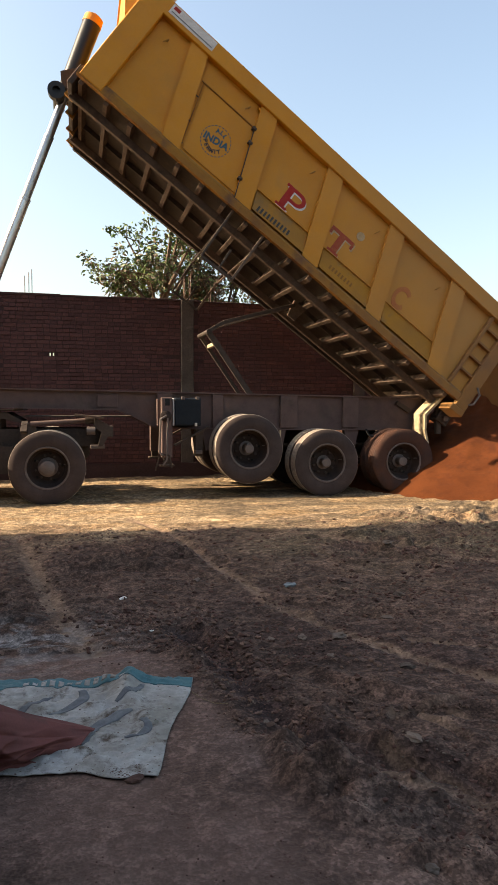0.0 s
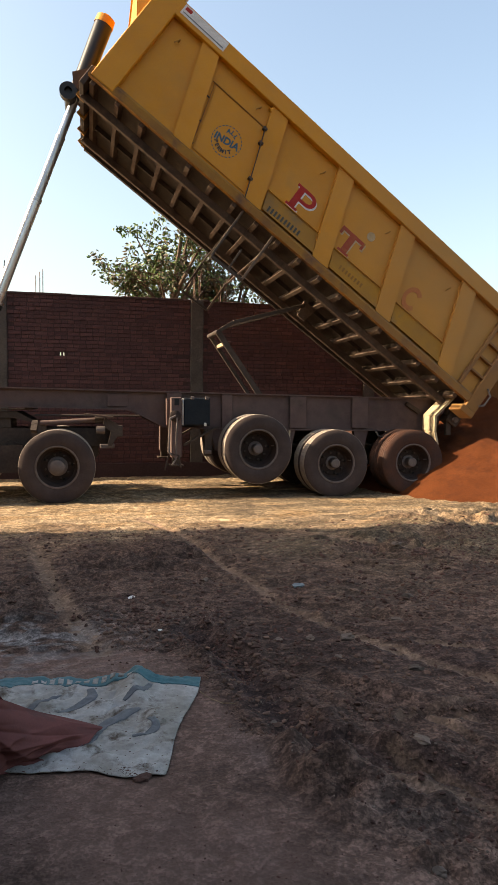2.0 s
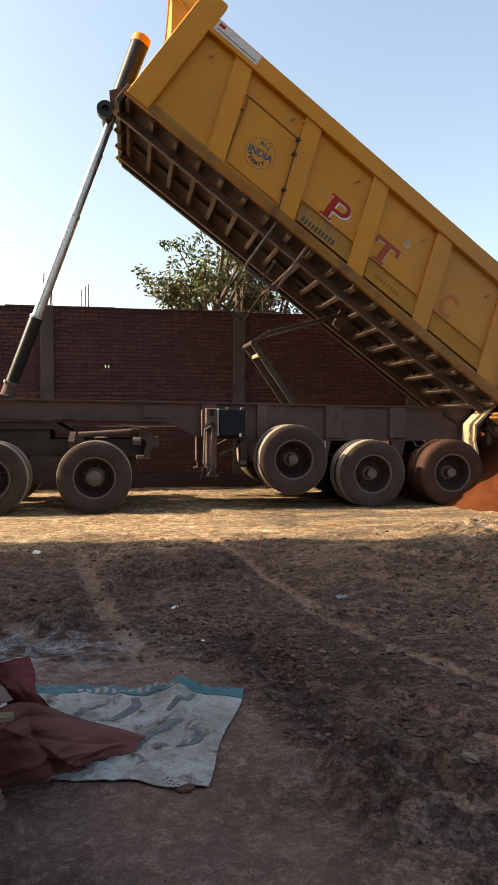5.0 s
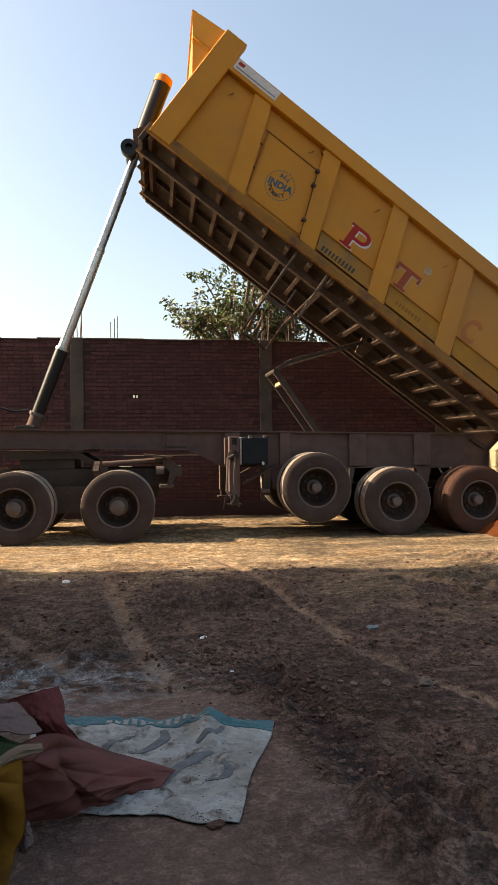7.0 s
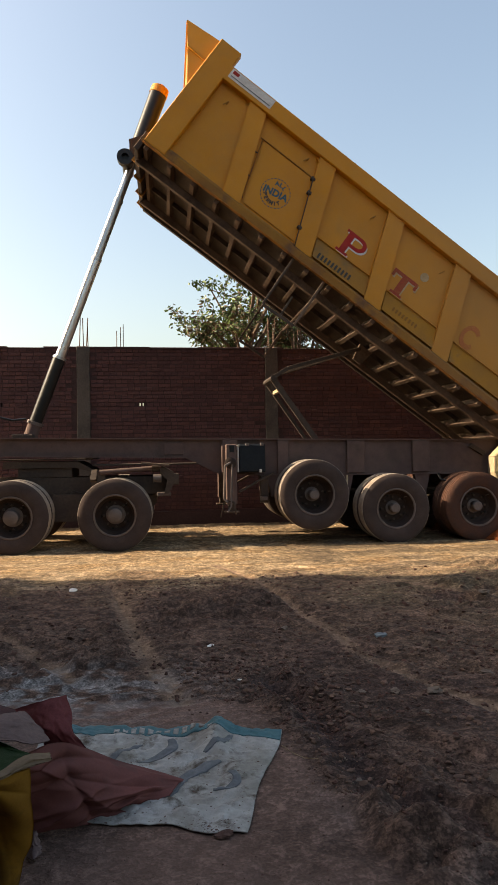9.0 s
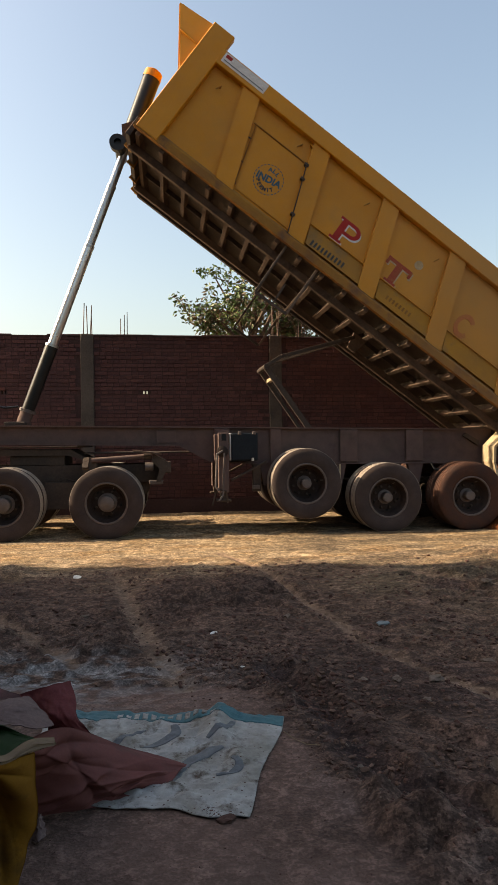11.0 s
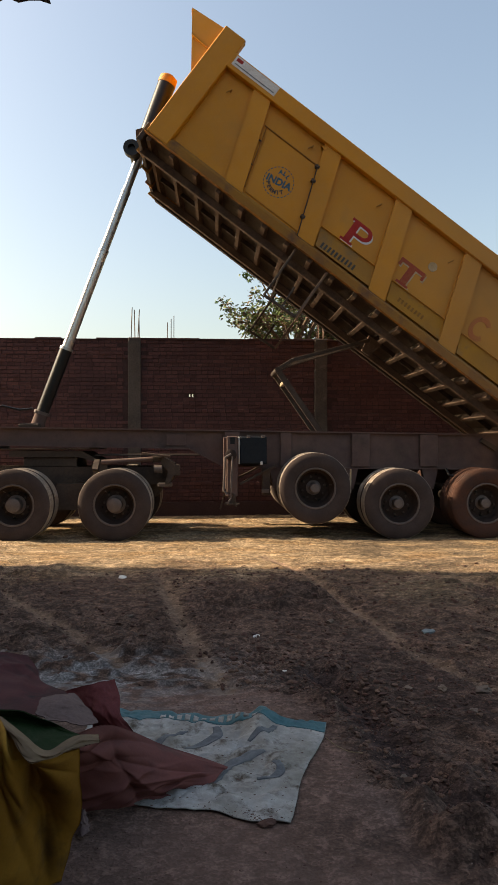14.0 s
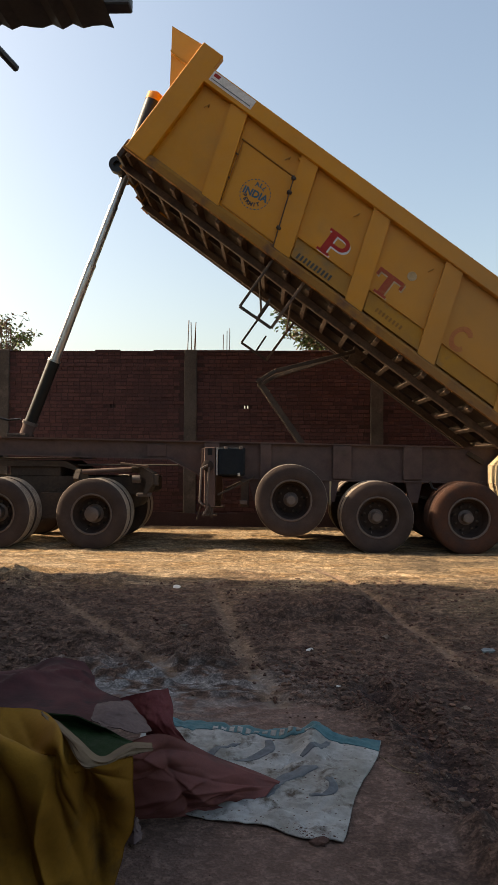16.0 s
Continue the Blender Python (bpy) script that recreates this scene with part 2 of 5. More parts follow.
def part(name, bm, mat, parent=None, label="", at=None, smooth=False):
    """Links a bmesh, built in world places, as one mesh under a thing or a part."""
    base = WORLD_OF[parent] if parent else Matrix()
    here = Matrix.Translation(at) if at is not None else base
    bm.transform(here.inverted())
    me = bpy.data.meshes.new(name)
    bm.to_mesh(me)
    bm.free()
    me.materials.append(mat)
    me.shade_smooth()
    if not smooth:
        me.set_sharp_from_angle(angle=radians(33))
    ob = new(name, me)
    if parent:
        ob.parent = parent
        ob.matrix_basis = base.inverted() @ here
    else:
        ob.matrix_basis = here
    WORLD_OF[ob] = here
    if label:
        tagged(ob, label)
    return ob


def box(bm, lo, hi, bevel=0.0, m=None):
    """A box between two corners, with rounded edges."""
    lo, hi = Vector(lo), Vector(hi)
    g = bmesh.ops.create_cube(bm, size=1.0)["verts"]
    for v in g:
        v.co = Vector((lo[i] + (v.co[i] + 0.5) * (hi[i] - lo[i]) for i in range(3)))
    if bevel:
        es = {e for v in g for e in v.link_edges}
        g = bmesh.ops.bevel(bm, geom=list(es), offset=bevel, segments=1, affect="EDGES")["verts"]
        vs = set(g)
    else:
        vs = set(g)
    if m is not None:
        bmesh.ops.transform(bm, matrix=m, verts=list(vs))
    return bm


def prism(bm, outline, y0, y1, m=None):
    """An outline in x and z, pushed from y0 to y1."""
    a = [bm.verts.new((x, y0, z)) for x, z in outline]
    b = [bm.verts.new((x, y1, z)) for x, z in outline]
    n = len(a)
    bm.faces.new(a)
    bm.faces.new(b[::-1])
    for i in range(n):
        bm.faces.new((a[i], b[i], b[(i + 1) % n], a[(i + 1) % n]))
    bmesh.ops.recalc_face_normals(bm, faces=bm.faces)
    if m is not None:
        bmesh.ops.transform(bm, matrix=m, verts=a + b)
    return bm


def rod(bm, p, q, r, r2=None, seg=10):
    """A round bar from p to q."""
    p, q = Vector(p), Vector(q)
    d = q - p
    m = Matrix.Translation((p + q) / 2) @ d.to_track_quat("Z", "Y").to_matrix().to_4x4()
    bmesh.ops.create_cone(bm, cap_ends=True, segments=seg, radius1=r, radius2=r if r2 is None else r2, depth=d.length, matrix=m)
    return bm


def bar(bm, p, q, w, h, bevel=0.004):
    """A square bar from p to q."""
    p, q = Vector(p), Vector(q)
    d = q - p
    m = Matrix.Translation(p) @ d.to_track_quat("X", "Z").to_matrix().to_4x4()
    return box(bm, (0, -w / 2, -h / 2), (d.length, w / 2, h / 2), bevel, m)


def pipe(bm, pts, r, seg=8):
    for a, b in zip(pts, pts[1:]):
        rod(bm, a, b, r, seg=seg)
    for p in pts[1:-1]:
        bmesh.ops.create_icosphere(bm, subdivisions=2, radius=r * 1.02, matrix=Matrix.Translation(p))
    return bm


def lathe(bm, outline, at, seg=48):
    """An outline of (radius, depth) turned round the y axis."""
    rings = []
    for r, d in outline:
        rings.append([bm.verts.new((at[0] + r * math.cos(2 * math.pi * k / seg), at[1] + d, at[2] + r * math.sin(2 * math.pi * k / seg))) for k in range(seg)])
    for a, b in zip(rings, rings[1:]):
        for k in range(seg):
            bm.faces.new((a[k], a[(k + 1) % seg], b[(k + 1) % seg], b[k]))
    return bm


def closed_lathe(bm, outline, at, seg=48):
    lathe(bm, outline + outline[:1], at, seg)
    bmesh.ops.remove_doubles(bm, verts=bm.verts, dist=1e-5)
    bmesh.ops.recalc_face_normals(bm, faces=bm.faces)
    return bm


B = bmesh.new
LATTICE = np.random.RandomState(7).rand(256, 256)


def vnoise(x, y, freq, shift=0):
    """Smooth noise between -1 and 1."""
    x, y = np.asarray(x) * freq + 37.1 * (shift + 1), np.asarray(y) * freq + 71.7 * (shift + 1)
    i, j = np.floor(x).astype(int), np.floor(y).astype(int)
    u, v = x - i, y - j
    u, v = u * u * (3 - 2 * u), v * v * (3 - 2 * v)
    g = lambda a, b: LATTICE[a % 256, b % 256]
    return 2 * ((g(i, j) * (1 - u) + g(i + 1, j) * u) * (1 - v) + (g(i, j + 1) * (1 - u) + g(i + 1, j + 1) * u) * v) - 1


def off_line(x, y, pts):
    """Distance to a line of points, and its side."""
    best, side = np.full(np.shape(x), 1e9), np.zeros(np.shape(x))
    for (ax, ay), (bx, by) in zip(pts, pts[1:]):
        dx, dy = bx - ax, by - ay
        t = np.clip(((x - ax) * dx + (y - ay) * dy) / (dx * dx + dy * dy), 0, 1)
        ex, ey = x - ax - t * dx, y - ay - t * dy
        d = np.hypot(ex, ey)
        side = np.where(d < best, np.sign(dx * ey - dy * ex), side)
        best = np.minimum(best, d)
    return best, side


# ---- ground ----
RUTS = [([(0.60, 4.0), (0.76, 3.53), (0.81, 3.09), (0.86, 2.73), (0.93, 2.4), (1.21, 2.23), (1.44, 2.03), (2.0, 1.7)], 0.075, 0.060),
        ([(1.04, 2.52), (1.14, 2.39), (1.29, 2.18), (1.4, 1.98), (1.7, 1.6)], 0.030, 0.028), ([(1.02, 2.24), (1.13, 2.1), (1.35, 1.9), (1.7, 1.55)], 0.030, 0.026),
        ([(1.0, 3.3), (1.25, 2.9), (1.6, 2.6), (2.3, 2.2)], 0.06, 0.035), ([(1.34, 2.60), (1.50, 2.66), (1.74, 2.70)], 0.022, 0.028), ([(1.40, 2.68), (1.47, 2.56), (1.53, 2.34)], 0.022, 0.025),
        ([(1.62, 2.62), (1.72, 2.48), (1.80, 2.30)], 0.022, 0.025), ([(1.2, 4.6), (1.9, 4.0), (2.8, 3.6)], 0.08, 0.03), ([(-3.0, 6.4), (-0.4, 5.2), (0.0, 4.0)], 0.10, 0.014)]
TRACKS = [([(-0.62, 7.2), (-0.40, 5.95), (-0.21, 4.91), (-0.08, 4.26), (0.06, 3.75)], 0.080), ([(0.6, 8.2), (0.98, 7.0), (1.13, 5.63), (1.28, 4.91), (1.36, 4.24), (1.56, 3.73), (1.81, 3.22), (2.03, 2.89), (2.6, 2.3)], 0.055),
          ([(-2.2, 6.6), (-1.1, 5.0), (-0.6, 4.2)], 0.06), ([(2.2, 7.0), (3.6, 5.2), (5.0, 4.6)], 0.09), ([(1.9, 3.5), (2.5, 3.2), (3.2, 3.1)], 0.03)]


def compact(x, y):
    """1 where the earth is trodden hard beside the sheet, 0 in the churned yard."""
    edge = np.interp(y, [1.0, 1.79, 2.11, 2.41, 2.87, 3.56, 3.75, 3.95], [1.5, 0.97, 0.82, 0.74, 0.66, 0.60, 0.2, -1.5])
    return np.clip((edge - x + 0.05 * vnoise(x, y, 5.0, 21)) / 0.10, 0, 1) * np.clip((4.0 - y) / 0.25, 0, 1)


def ground_height(x, y):
    x, y = np.asarray(x, float), np.asarray(y, float)
    calm = np.clip((8.9 - y) / 1.2, 0.30, 1.0) * np.clip((40 - np.hypot(x, y)) / 20, 0, 1)
    hard = compact(x, y)
    z = 0.020 * vnoise(x, y, 0.9) + 0.012 * vnoise(x, y, 2.6, 1) + 0.012 * hard
    rough = np.clip(0.60 + 0.8 * vnoise(x, y, 0.8, 5), 0.25, 1.3) * (1 - 0.86 * hard)
    lumps = np.maximum(0, vnoise(x * 0.62, y * 1.15, 7.5, 3)) ** 0.7 * 0.062 + np.maximum(0, vnoise(x * 0.7, y * 1.1, 15.0, 13)) ** 0.7 * 0.050
    z = z + rough * (0.030 * vnoise(x * 0.6, y * 1.2, 4.0, 2) + lumps + 0.020 * np.abs(vnoise(x * 0.8, y, 27.0, 4))) + 0.004 * hard * vnoise(x, y, 18.0, 19)
    for pts, w, deep in RUTS:
        d, _ = off_line(x, y, pts)
        d = d + 0.35 * w * vnoise(x, y, 7.0, 9)
        z = z - deep * np.exp(-(d / w) ** 2) + 0.6 * deep * np.exp(-((d - 2.0 * w) / (0.6 * w)) ** 2) * (0.6 + 0.6 * vnoise(x, y, 9.0, 6))
    for pts, w in TRACKS:
        d, _ = off_line(x, y, pts)
        flatten = np.exp(-(d / (1.2 * w)) ** 4)
        z = z * (1 - 0.75 * flatten) - 0.010 * flatten + 0.009 * np.exp(-(d / w) ** 4) * np.sin(70 * (y + 0.5 * d)) - 0.010 * np.exp(-(d / (0.22 * w)) ** 2)
    # wheel road: long low ridges of pressed sand
    road = np.clip((y - 8.3) / 0.5, 0, 1) * np.clip((12.6 - y) / 0.4, 0, 1)
    z = z + road * (0.040 * np.maximum(0, vnoise(x * 0.35, y * 1.5, 3.0, 22)) + 0.030 * np.maximum(0, vnoise(x * 0.5, y * 1.3, 9.0, 23)) + 0.012 * np.abs(vnoise(x * 0.7, y, 22.0, 24)))
    flat = np.exp(-((np.hypot((x + 0.05) / 0.95, (y - 2.85) / 0.75)) ** 4))
    return z * calm * (1 - 0.75 * flat)


def axis(*spans):
    out = [spans[0][0]]
    for a, b, step in spans:
        n = max(1, round((b - a) / step))
        out += [a + (b - a) * (k + 1) / n for k in range(n)]
    return np.array(out)


gx = axis((-2500, -60, 600), (-60, -8, 6), (-8, -1.7, 0.045), (-1.7, 2.6, 0.018), (2.6, 7.5, 0.04), (7.5, 14, 0.3), (14, 60, 6), (60, 2500, 600))
gy = axis((-2500, -60, 600), (-60, -4, 6), (-4, 1.3, 0.25), (1.3, 4.4, 0.018), (4.4, 9.4, 0.022), (9.4, 10.6, 0.03), (10.6, 13.4, 0.06), (13.4, 40, 2.5), (40, 4000, 500))
X, Y = np.meshgrid(gx, gy)
Z = ground_height(X, Y)
nx, ny = len(gx), len(gy)
idx = np.arange(nx * ny).reshape(ny, nx)
quads = np.stack([idx[:-1, :-1], idx[:-1, 1:], idx[1:, 1:], idx[1:, :-1]], -1).reshape(-1, 4)
me = bpy.data.meshes.new("ground")
me.from_pydata(np.stack([X, Y, Z], -1).reshape(-1, 3).tolist(), [], quads.tolist())
me.shade_smooth()
pale = np.zeros(X.shape)
for pts, w in TRACKS:
    d, _ = off_line(X, Y, pts)
    pale = np.maximum(pale, np.exp(-(np.abs(d + 0.02 * vnoise(X, Y, 8.0, 8)) / w) ** 6) * (0.82 + 0.3 * vnoise(X, Y, 3.0, 7) + 0.2 * vnoise(X, Y, 22.0, 10)))
for pts in ([(1.34, 2.63), (1.50, 2.69), (1.74, 2.73)], [(1.43, 2.68), (1.50, 2.56), (1.56, 2.34)], [(1.65, 2.62), (1.75, 2.48), (1.83, 2.30)], [(1.17, 2.39), (1.32, 2.18), (1.43, 1.98), (1.73, 1.6)],
            [(1.05, 2.27), (1.16, 2.1), (1.38, 1.9), (1.73, 1.55)], [(0.7, 6.9), (0.95, 6.5), (1.15, 6.6)], [(1.7, 6.4), (2.3, 6.1), (3.0, 6.2)], [(2.6, 3.9), (3.1, 3.7), (3.6, 3.75)]):
    d, _ = off_line(X, Y, pts)
    pale = np.maximum(pale, 0.85 * np.exp(-(np.abs(d + 0.012 * vnoise(X, Y, 12.0, 31)) / 0.022) ** 2) * np.clip(0.7 + 0.8 * vnoise(X, Y, 9.0, 32), 0, 1))
lime = np.exp(-(np.hypot((X + 0.75) / 0.75, (Y - 4.0) / 0.42)) ** 2) * np.clip(0.5 + 1.3 * vnoise(X, Y, 9.0, 11) + 1.6 * vnoise(X * 0.7, Y * 1.2, 24.0, 12), 0, 1)
for cx, cy, rx, ry in ((0.63, 2.47, 0.10, 0.16), (1.10, 1.98, 0.16, 0.12)):
    lime = np.maximum(lime, 0.14 * np.exp(-np.hypot((X - cx) / rx, (Y - cy) / ry) ** 2) * np.clip(0.8 + 0.6 * vnoise(X, Y, 8.0, 33), 0, 1))
# darker soil along the first rut and in a wide band beside it
d, _ = off_line(X, Y, RUTS[0][0])
d2, _ = off_line(X, Y, [(0.9, 4.3), (1.6, 3.4), (3.0, 2.4)])
dark_bands = np.maximum(0.95 * np.exp(-((d - 0.03) / 0.13) ** 2), 0.55 * np.exp(-(d2 / 0.40) ** 2)) * np.clip(0.75 + 0.8 * vnoise(X, Y, 4.0, 17), 0, 1)
hard = compact(X, Y) * np.clip(0.75 + 0.5 * vnoise(X, Y, 3.0, 25), 0, 1)
olive = np.clip((X - 0.9 + 0.5 * vnoise(X, Y, 0.8, 26)) / 1.2, 0, 1) * np.clip((Y - 4.3 + 0.8 * vnoise(X, Y, 0.9, 27)) / 1.6, 0, 1) * np.clip(0.55 + 0.9 * vnoise(X * 0.5, Y * 1.2, 3.2, 28), 0, 1)
for name, values in (("dark_soil", dark_bands), ("pale_soil", pale), ("lime", lime), ("hard_soil", hard), ("olive_soil", olive)):
    me.attributes.new(name, "FLOAT", "POINT").data.foreach_set("value", np.clip(values, 0, 1).ravel().astype(np.float32))


def ground_material():
    """Trampled earth: brown soil, sandy wheel road, pale compacted tracks and a spill of lime."""
    m = material("trampled_earth", (0.112, 0.069, 0.050), (0.088, 0.054, 0.040), 0.9, 0.95, 0, 0.4, 60, stain=(0.120, 0.073, 0.053), stain_scale=0.6, stain_at=0.54)
    nt = m.node_tree
    bsdf = nt.nodes["Principled BSDF"]
    col = bsdf.inputs["Base Color"].links[0].from_socket
    tc = nt.nodes.new("ShaderNodeTexCoord")
    sep = nt.nodes.new("ShaderNodeSeparateXYZ")
    nt.links.new(tc.outputs["Object"], sep.inputs[0])
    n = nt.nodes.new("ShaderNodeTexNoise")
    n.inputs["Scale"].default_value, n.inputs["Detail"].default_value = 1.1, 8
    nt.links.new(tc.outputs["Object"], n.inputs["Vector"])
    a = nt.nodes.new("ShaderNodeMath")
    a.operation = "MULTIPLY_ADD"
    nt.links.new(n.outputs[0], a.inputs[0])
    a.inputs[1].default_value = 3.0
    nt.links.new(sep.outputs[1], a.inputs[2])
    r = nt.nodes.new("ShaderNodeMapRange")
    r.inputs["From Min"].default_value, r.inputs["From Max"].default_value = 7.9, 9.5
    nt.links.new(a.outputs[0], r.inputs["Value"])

    def over(base, fac, tone):
        x = nt.nodes.new("ShaderNodeMix")
        x.data_type = "RGBA"
        nt.links.new(fac, x.inputs[0])
        nt.links.new(base, x.inputs[6])
        x.inputs[7].default_value = (*tone, 1)
        return x.outputs[2]

    grit = nt.nodes.new("ShaderNodeTexNoise")
    grit.inputs["Scale"].default_value, grit.inputs["Detail"].default_value = 2.6, 8
    long = nt.nodes.new("ShaderNodeMapping")
    long.inputs["Scale"].default_value = (0.5, 1.7, 1.0)
    nt.links.new(tc.outputs["Object"], long.inputs[0])
    nt.links.new(long.outputs[0], grit.inputs["Vector"])
    gr = nt.nodes.new("ShaderNodeMapRange")
    gr.inputs["From Min"].default_value, gr.inputs["From Max"].default_value = 0.40, 0.62
    nt.links.new(grit.outputs[0], gr.inputs["Value"])
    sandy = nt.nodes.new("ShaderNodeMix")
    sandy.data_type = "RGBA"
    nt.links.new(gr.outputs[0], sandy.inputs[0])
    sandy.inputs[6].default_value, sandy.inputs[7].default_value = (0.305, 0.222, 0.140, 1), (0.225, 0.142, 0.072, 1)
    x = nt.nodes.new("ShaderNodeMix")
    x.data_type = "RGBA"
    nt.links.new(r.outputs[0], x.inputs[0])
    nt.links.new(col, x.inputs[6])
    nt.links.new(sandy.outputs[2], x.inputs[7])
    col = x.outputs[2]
    for name, tone in (("olive_soil", (0.130, 0.094, 0.060)), ("hard_soil", (0.160, 0.100, 0.078)), ("dark_soil", (0.046, 0.028, 0.024)), ("pale_soil", (0.205, 0.135, 0.092)), ("lime", (0.24, 0.23, 0.225))):
        at = nt.nodes.new("ShaderNodeAttribute")
        at.attribute_name = name
        col = over(col, at.outputs["Fac"], tone)
    # crumbs: dark gaps and pale crumbs at several sizes, with the relief that goes with them
    relief = bsdf.inputs["Normal"].links[0].from_socket
    soils = col
    for sc, lo, hi, dark, light, rise, flat in ((4.0, 0.40, 0.60, 0.86, 1.14, 0.02, (0.7, 1.1, 1.0)), (11.0, 0.45, 0.57, 0.75, 1.22, 0.018, (0.8, 1.1, 1.0)), (30.0, 0.46, 0.56, 0.72, 1.22, 0.010, (0.9, 1.05, 1.0)),
                                                (80.0, 0.45, 0.57, 0.72, 1.26, 0.004, (1, 1, 1)), (1.7, 0.35, 0.65, 0.86, 1.14, 0, (0.8, 1.1, 1.0))):
        mpn = nt.nodes.new("ShaderNodeMapping")
        mpn.inputs["Scale"].default_value = flat
        nt.links.new(tc.outputs["Object"], mpn.inputs[0])
        cn = nt.nodes.new("ShaderNodeTexNoise")
        cn.inputs["Scale"].default_value, cn.inputs["Detail"].default_value, cn.inputs["Roughness"].default_value = sc, 3, 0.5
        nt.links.new(mpn.outputs[0], cn.inputs["Vector"])
        cr = nt.nodes.new("ShaderNodeMapRange")
        cr.inputs["From Min"].default_value, cr.inputs["From Max"].default_value = lo, hi
        cr.inputs["To Min"].default_value, cr.inputs["To Max"].default_value = dark, light
        nt.links.new(cn.outputs[0], cr.inputs["Value"])
        mu = nt.nodes.new("ShaderNodeVectorMath")
        mu.operation = "SCALE"
        nt.links.new(col, mu.inputs[0])
        nt.links.new(cr.outputs[0], mu.inputs["Scale"])
        col = mu.outputs[0]
        if rise:
            bp = nt.nodes.new("ShaderNodeBump")
            bp.inputs["Strength"].default_value, bp.inputs["Distance"].default_value = 0.45, rise
            nt.links.new(cr.outputs[0], bp.inputs["Height"])
            nt.links.new(relief, bp.inputs["Normal"])
            relief = bp.outputs[0]
    # the trodden earth and the pressed tracks keep an even tone
    for name, keep in (("hard_soil", 0.55), ("pale_soil", 0.6)):
        at, cut = nt.nodes.new("ShaderNodeAttribute"), nt.nodes.new("ShaderNodeMath")
        at.attribute_name = name
        cut.operation = "MULTIPLY"
        cut.inputs[1].default_value = keep
        nt.links.new(at.outputs["Fac"], cut.inputs[0])
        x = nt.nodes.new("ShaderNodeMix")
        x.data_type = "RGBA"
        nt.links.new(cut.outputs[0], x.inputs[0])
        nt.links.new(col, x.inputs[6])
        nt.links.new(soils, x.inputs[7])
        col = x.outputs[2]
    nt.links.new(relief, bsdf.inputs["Normal"])
    bsdf.inputs["Specular IOR Level"].default_value = 0.15
    nt.links.new(col, bsdf.inputs["Base Color"])
    return m


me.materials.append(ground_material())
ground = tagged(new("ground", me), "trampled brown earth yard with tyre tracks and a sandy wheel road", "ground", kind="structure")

# ---- boundary wall ----
WALL_Y, WALL_TOP, COURSE, BRICK = 13.0, 3.465, 0.075, 0.235
PILLARS = (-12.9, -9.1, -5.33, -1.57, 2.10, 5.77, 9.44, 13.1)
HOLES = ((-3.13, 31), (-0.47, 31), (1.79, 31), (4.96, 31))


def wall_backing():
    bm = B()
    zlo, zhi = 31 * COURSE, 32 * COURSE
    box(bm, (-16, WALL_Y + 0.009, -0.1), (15, WALL_Y + 0.23, zlo))
    box(bm, (-16, WALL_Y + 0.009, zhi), (15, WALL_Y + 0.23, WALL_TOP - 0.03))
    x = -16
    for hx, _ in HOLES[:2]:
        for a, b in ((-0.045, -0.014), (0.016, 0.045)):
            box(bm, (x, WALL_Y + 0.009, zlo), (hx + a, WALL_Y + 0.23, zhi))
            x = hx + b
    box(bm, (x, WALL_Y + 0.009, zlo), (15, WALL_Y + 0.23, zhi))
    return bm


wall = part("wall_north", wall_backing(), M["mortar"])
tagged(wall, "weathered red brick boundary wall with concrete pillars", "wall", kind="structure")
cap = B()
rnd = random.Random(5)
x = -16.0
while x < 15:
    w = rnd.uniform(0.5, 1.3)
    box(cap, (x, WALL_Y - 0.02, WALL_TOP - 0.028), (min(15, x + w), WALL_Y + 0.25, WALL_TOP + rnd.uniform(-0.012, 0.02)), 0.006)
    x += w
part("coping", cap, M["mortar"], wall, "uneven dark mortar capping along the top")
plinth = box(B(), (-16, WALL_Y - 0.07, -0.1), (15, WALL_Y, 0.27))
bmesh.ops.subdivide_edges(plinth, edges=[e for e in plinth.edges if e.calc_length() > 5], cuts=160)
for v in plinth.verts:
    if v.co.y < WALL_Y - 0.01:
        v.co += Vector((0, 0.025 * noise.noise(v.co * 3.1), 0.03 * noise.noise(v.co * 2.3)))
part("plinth", plinth, M["mortar"], wall, "crumbling dark footing along the wall")
for px in PILLARS:
    bm = B()
    box(bm, (px - 0.125, WALL_Y - 0.035, -0.1), (px + 0.125, WALL_Y + 0.26, WALL_TOP + 0.022), 0.012)
    bmesh.ops.subdivide_edges(bm, edges=[e for e in bm.edges if e.calc_length() > 1], cuts=18)
    for v in bm.verts:
        v.co.x += 0.004 * math.sin(7 * v.co.z + px) * math.cos(3.1 * v.co.z)
    pl = part("pillar", bm, M["concrete"], wall, "rough cast concrete pillar")
    for dx, dy, hh, lean in ((-0.07, 0.02, 0.62, 0.02), (-0.01, 0.16, 0.60, -0.015), (0.06, 0.03, 0.58, 0.03), (0.075, 0.17, 0.50, -0.01)):
        bm = rod(B(), (px + dx, WALL_Y + dy, WALL_TOP), (px + dx + lean, WALL_Y + dy, WALL_TOP + hh), 0.009, seg=6)
        part("rebar", bm, M["rebar"], pl)
# a second row of column bars beyond the wall
for fx in (-0.98, 2.9, -8.2):
    far = thing("rebar_bundle", (fx, 14.4, 0), "rusty reinforcing bars rising behind the brick wall", "rebar", "columns behind the wall")
    part("column", box(B(), (fx - 0.13, 14.3, -0.1), (fx + 0.13, 14.5, 3.1), 0.01), M["concrete"], far)
